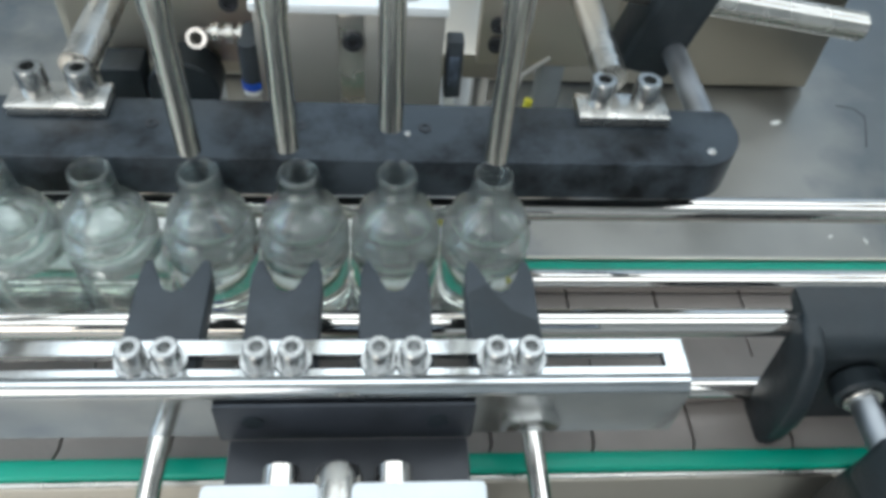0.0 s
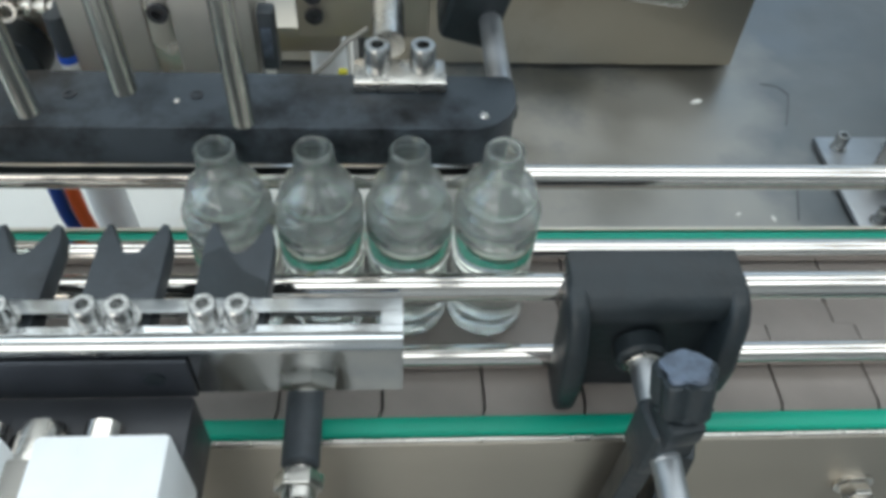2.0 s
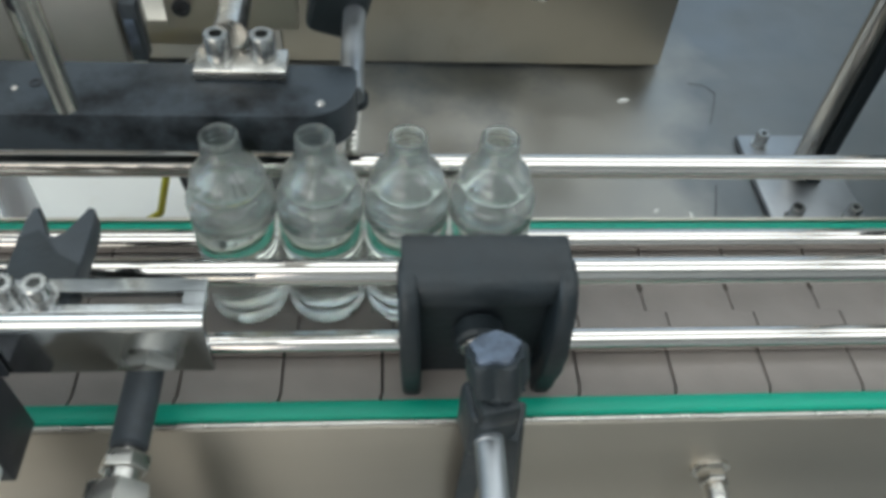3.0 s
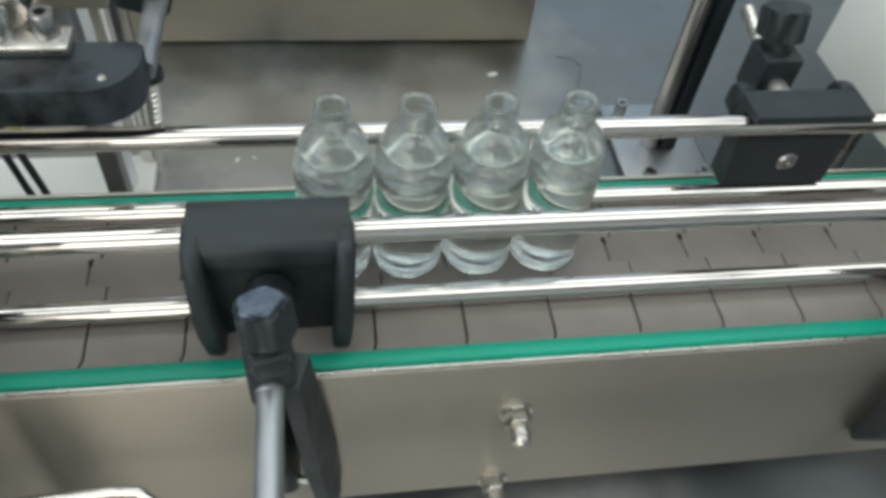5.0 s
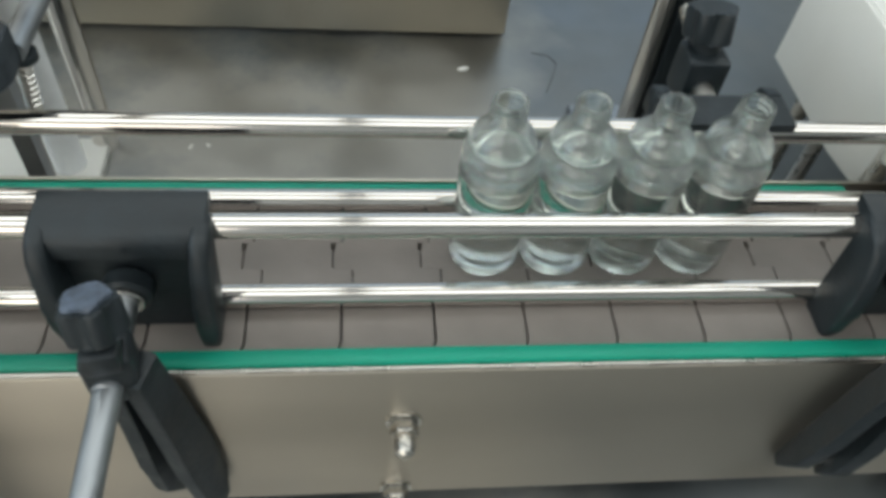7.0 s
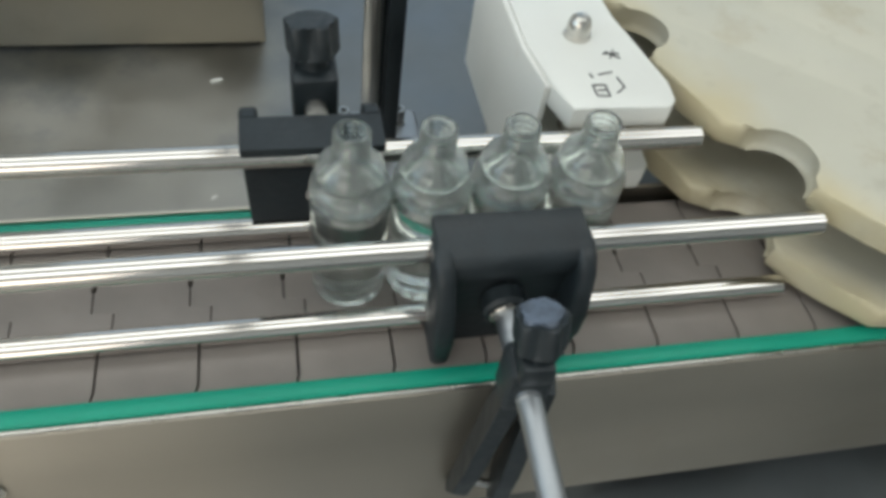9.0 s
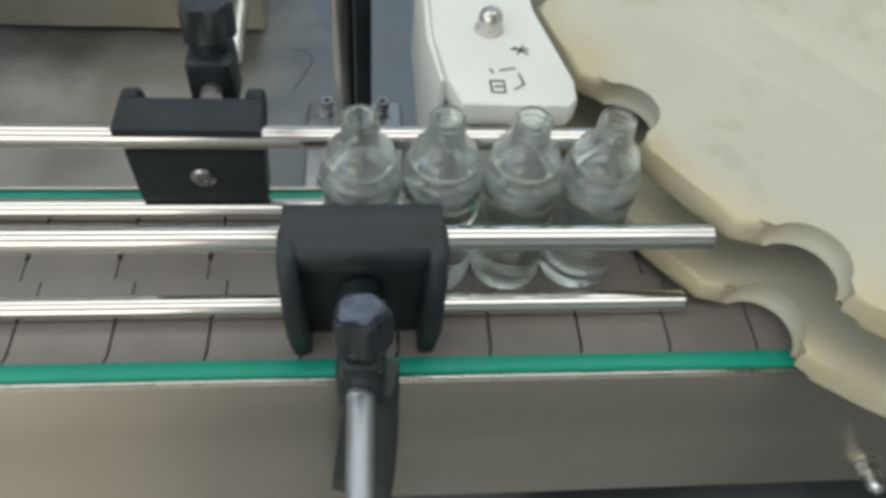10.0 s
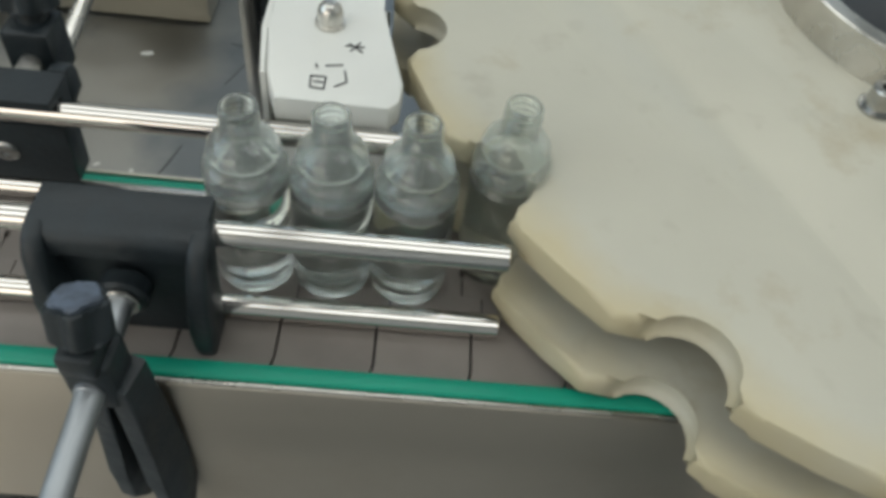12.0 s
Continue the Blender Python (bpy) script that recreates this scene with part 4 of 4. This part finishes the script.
    for q in (-0.3095, -0.3040, -0.2990):
        rod(b, (q, 0.1560, 0.0680), (q + 0.0028, 0.1560, 0.0680), 0.0042, 18)
    part("fitting", b, STEEL, a, "bright steel air fitting")
    b = B()
    rod(b, (-0.2935, 0.1420, 0.0740), (-0.2935, 0.1420, 0.0560), 0.0040, 18)
    rod(b, (-0.2935, 0.1420, 0.0700), (-0.2935, 0.1550, 0.0710), 0.0038, 18)
    f = part("hose_fitting", b, BLACKPLATE, a, "black push fitting with a blue ring")
    b = B()
    rod(b, (-0.2935, 0.1420, 0.0558), (-0.2935, 0.1420, 0.0525), 0.0043, 18)
    part("ring", b, BLUE, f)
    b = B()
    rod(b, (-0.2935, 0.1420, 0.0523), (-0.2935, 0.1420, 0.0500), 0.0041, 18)
    part("ring", b, WHITE, f)
    for px in (-0.3300, -0.1980):
        b = B()
        rod(b, (px, 0.2000 if px < -0.3 else 0.2620, DECK + 0.008), (px, 0.2000 if px < -0.3 else 0.2620, 0.0460), 0.0110, 28)
        part("column", b, ALU, a, "round aluminium column")
    b = B()
    box(b, -0.3460, -0.1840, 0.1800, 0.2740, 0.0300, 0.0438, 0.001)
    part("carrier", b, BRUSHED, a)

    d = thing("base_plate", "white painted base plate lying on the machine table", "plate", (0, 0, DECK))
    b = B()
    box(b, -0.5200, -0.1760, 0.1850, 0.2900, 0.0, 0.0079, 0.0010)
    part("plate", b, WHITE, d)
    for px in (-0.2400, -0.4100):
        socket_screw(d, px, 0.2100, 0.0079, 0.005, 0.006)

    k = thing("cross_clamp", "black plastic cross clamp that holds chrome rods", "clamp")
    b = B()
    m = pose(-0.1200, 0.1600, 0.0900, 0, 16, 0)
    box(b, -0.0125, 0.0125, -0.013, 0.013, -0.034, 0.040, 0.0045, 3, m)
    part("body", b, BLACK, k)
    b = B()
    rod(b, (-0.1800, 0.1600, 0.0985), (-0.0345, 0.1600, 0.0770), 0.0062, 24, bevel=0.0008)
    part("cross_rod", b, STEEL, k)
    b = B()
    rod(b, (-0.1320, 0.1600, 0.1180), (-0.1420, 0.1600, 0.1200), 0.0050, 20)
    part("set_screw", b, STEEL, k)


def hoses():
    for x, mat, y in ((-0.3075, BLUE, 0.1135), (-0.3000, ORANGE, 0.1130)):
        b = B()
        word = "blue" if mat is BLUE else "orange"
        tube(b, [(x - 0.004, y + 0.012, 0.042), (x - 0.002, y + 0.004, 0.020), (x, y, -0.01), (x + 0.003, y + 0.002, -0.05), (x + 0.010, y + 0.010, -0.10), (x + 0.015, y + 0.02, DECK + 0.004)], 0.0032)
        tagged(link("air_hose", b, mat), word + " plastic air hose hanging behind the rail", "hose", "air hoses")


def wire_handle():
    c = thing("wire_handle", "bent bright steel wire handle in front of the conveyor", "handle")
    pts = [(-0.1900, -0.0500, -0.1100), (-0.1885, -0.0480, -0.0200), (-0.1850, -0.0478, -0.0085), (-0.1750, -0.0476, -0.0062), (-0.1300, -0.0456, -0.0060), (-0.1215, -0.0462, -0.0068), (-0.1165, -0.0500, -0.0080),
           (-0.1120, -0.0560, -0.0095), (-0.1060, -0.0700, -0.0120), (-0.1000, -0.0950, -0.0300), (-0.0990, -0.1000, -0.0500), (-0.0990, -0.1010, DECK)]
    b = B()
    tube(b, pts, 0.0021, 12)
    part("wire", b, CHROME, c, angle=60)
    b = B()
    rod(b, (-0.1900, -0.0500, -0.1080), (-0.1900, -0.0500, DECK), 0.0035, 14)
    part("foot", b, STEEL, c)


def cables():
    for pts, mat, word in (([(-0.2300, 0.1200, -0.0360), (-0.2180, 0.1300, -0.0340), (-0.2060, 0.1320, 0.0050), (-0.2000, 0.1300, 0.0120), (-0.1900, 0.1270, 0.0120), (-0.1840, 0.1280, 0.0300), (-0.1800, 0.1320, 0.0560)], YELLOW, "yellow"),
                           ([(-0.2080, 0.1280, 0.0300), (-0.2030, 0.1290, 0.0000), (-0.2000, 0.1300, -0.0300), (-0.1960, 0.1350, -0.0800), (-0.1900, 0.1500, DECK + 0.003)], BLACKPLATE, "black"),
                           ([(-0.2000, 0.1280, 0.0300), (-0.1960, 0.1290, 0.0000), (-0.1930, 0.1310, -0.0300), (-0.1900, 0.1370, -0.0800), (-0.1840, 0.1500, DECK + 0.003)], BLACKPLATE, "black")):
        b = B()
        tube(b, pts, 0.0019, 10)
        tagged(link("sensor_cable", b, mat, angle=60), word + " sensor cable hanging behind the rear rail", "cable", "sensor cables")


def scrap():
    for x, y, size, turn in ((0.0990, 0.3880, 0.60, 0), (-0.1180, 0.2870, 0.30, 50), (-0.1030, 0.2905, 0.26, 120), (0.1030, 0.2600, 0.30, 200), (0.1290, 0.2510, 0.34, 80)):
        b = B()
        prism(b, [(0, 0), (0.010, 0.001), (0.016, 0.006), (0.012, 0.010), (0.004, 0.008), (-0.002, 0.004)], 0, 0.0025, 0.0006, Matrix.Diagonal((size, size, size, 1)))
        ob = tagged(link("plastic_scrap", b, WHITE), "small pale plastic scrap lying on the table", "scrap", "scraps on the table")
        ob.matrix_world = pose(x, y, DECK, 0, 0, turn)


def cabinet():
    c = thing("steel_cabinet", "warm stainless steel cabinet standing on the machine table", "cabinet", (-0.32, 0.62, DECK))
    b = B()
    box(b, -0.178, 0.466, -0.181, 0.25, 0.0022, 0.150, 0.002)
    part("body", b, CABINET, c)
    # dark strip that draws the contact shadow along the cabinet's foot
    b = B()
    box(b, -0.170, 0.456, -0.176, 0.24, 0.0, 0.0021)
    part("contact_shadow", b, DARK, c, "dark strip for the contact shadow under the cabinet")
    b = B()
    box(b, -0.188, 0.476, -0.190, 0.26, 0.1502, 0.156, 0.002)
    part("lid", b, CABINET, c)


room()
machine_table()
conveyor()
rails()
the_chain = chain()
front_clamp(-0.0720, 0.060, (-0.0020, -0.2600, 0.0180), (0.0080, -0.0140, -0.097), 10, 72)
front_clamp(0.2340, 0.060, (-0.0030, -0.2600, 0.0080), (-0.0015, -0.0140, -0.096), -4, 76)
front_clamp(-0.5600, 0.060, (-0.0030, -0.2600, 0.0080), (-0.0015, -0.0140, -0.096), -4, 76)
rear_clamp(0.1650)
wheel = star_wheel()
white_guide()
post()
pusher()
stop_right, stop_left = stop_cylinder(-0.1895), stop_cylinder(-0.3120, 0.0500)
filling_station()
hoses()
wire_handle()
scrap()
cables()
cabinet()

first_bottle = bottle(True)
moving = [first_bottle] + [copy_thing(first_bottle, Matrix()) for _ in range(3)]
empty_bottle = bottle(False)
empty_bottle.matrix_world = pose(-0.3310, BOTTLE_Y + 0.004, TOP)
for x in (-0.3625, -0.3940, -0.4255):
    copy_thing(empty_bottle, pose(x, BOTTLE_Y + 0.004, TOP, 0, 0, 40 * x))


def motions():
    walk(the_chain, [(t, pose(JOINT0 + PITCH / 2 + CHAIN_V * (t - 5.5), 0, TOP)) for t in (0.0, 6.0, 12.0)])
    out = 0.0290
    walk(stop_left, [(t, pose(-0.3120, out, 0.0195)) for t in (0.0, 12.0)])
    walk(stop_right, [(t, pose(-0.1895, y, 0.0195)) for t, y in ((0.0, out), (0.49, out), (0.53, out * 0.9), (0.59, 0.001), (0.63, 0.0), (12.0, 0.0))])
    start, go = 0.55, 10.66
    for k, ob in enumerate(moving):
        x0 = -0.2980 + 0.0312 * k
        y = BOTTLE_Y
        end = x0 + CHAIN_V * (go - start)
        rows = [(0.0, pose(x0, y + 0.004, TOP)), (0.45, pose(x0, y + 0.004, TOP)), (0.6, pose(x0 + CHAIN_V * 0.05, y + 0.003, TOP))]
        rows += [(t, pose(x0 + CHAIN_V * (t - start), y - d, TOP)) for t, d in ((1.0, 0), (2.0, 0), (4.0, 0), (6.0, 0), (8.0, 0.0014), (9.0, 0.0024), (10.0, 0.0026), (10.3, 0.0026))]
        y -= 0.0026
        if k == 3:
            rows += [(10.5, pose(0.3590, 0.0530, TOP)), (10.7, pose(0.3656, 0.0618, TOP)), (10.8, pose(0.3678, 0.0652, TOP)), (12.0, pose(0.3678, 0.0652, TOP))]
        else:
            rows += [(10.6, pose(end - 0.003, y, TOP)), (10.75, pose(end, y, TOP)), (12.0, pose(end, y, TOP))]
        walk(ob, rows)
    walk(wheel, [(t, pose(*WHEEL, 0, 0, 0, a)) for t, a in ((0.0, 20.0), (9.70, 20.0), (9.80, 19.2), (9.90, 16.6), (10.0, 12.4), (10.1, 6.9), (10.2, 3.3), (10.3, 1.4), (10.4, 0.4), (10.5, 0.0), (12.0, 0.0))])


motions()
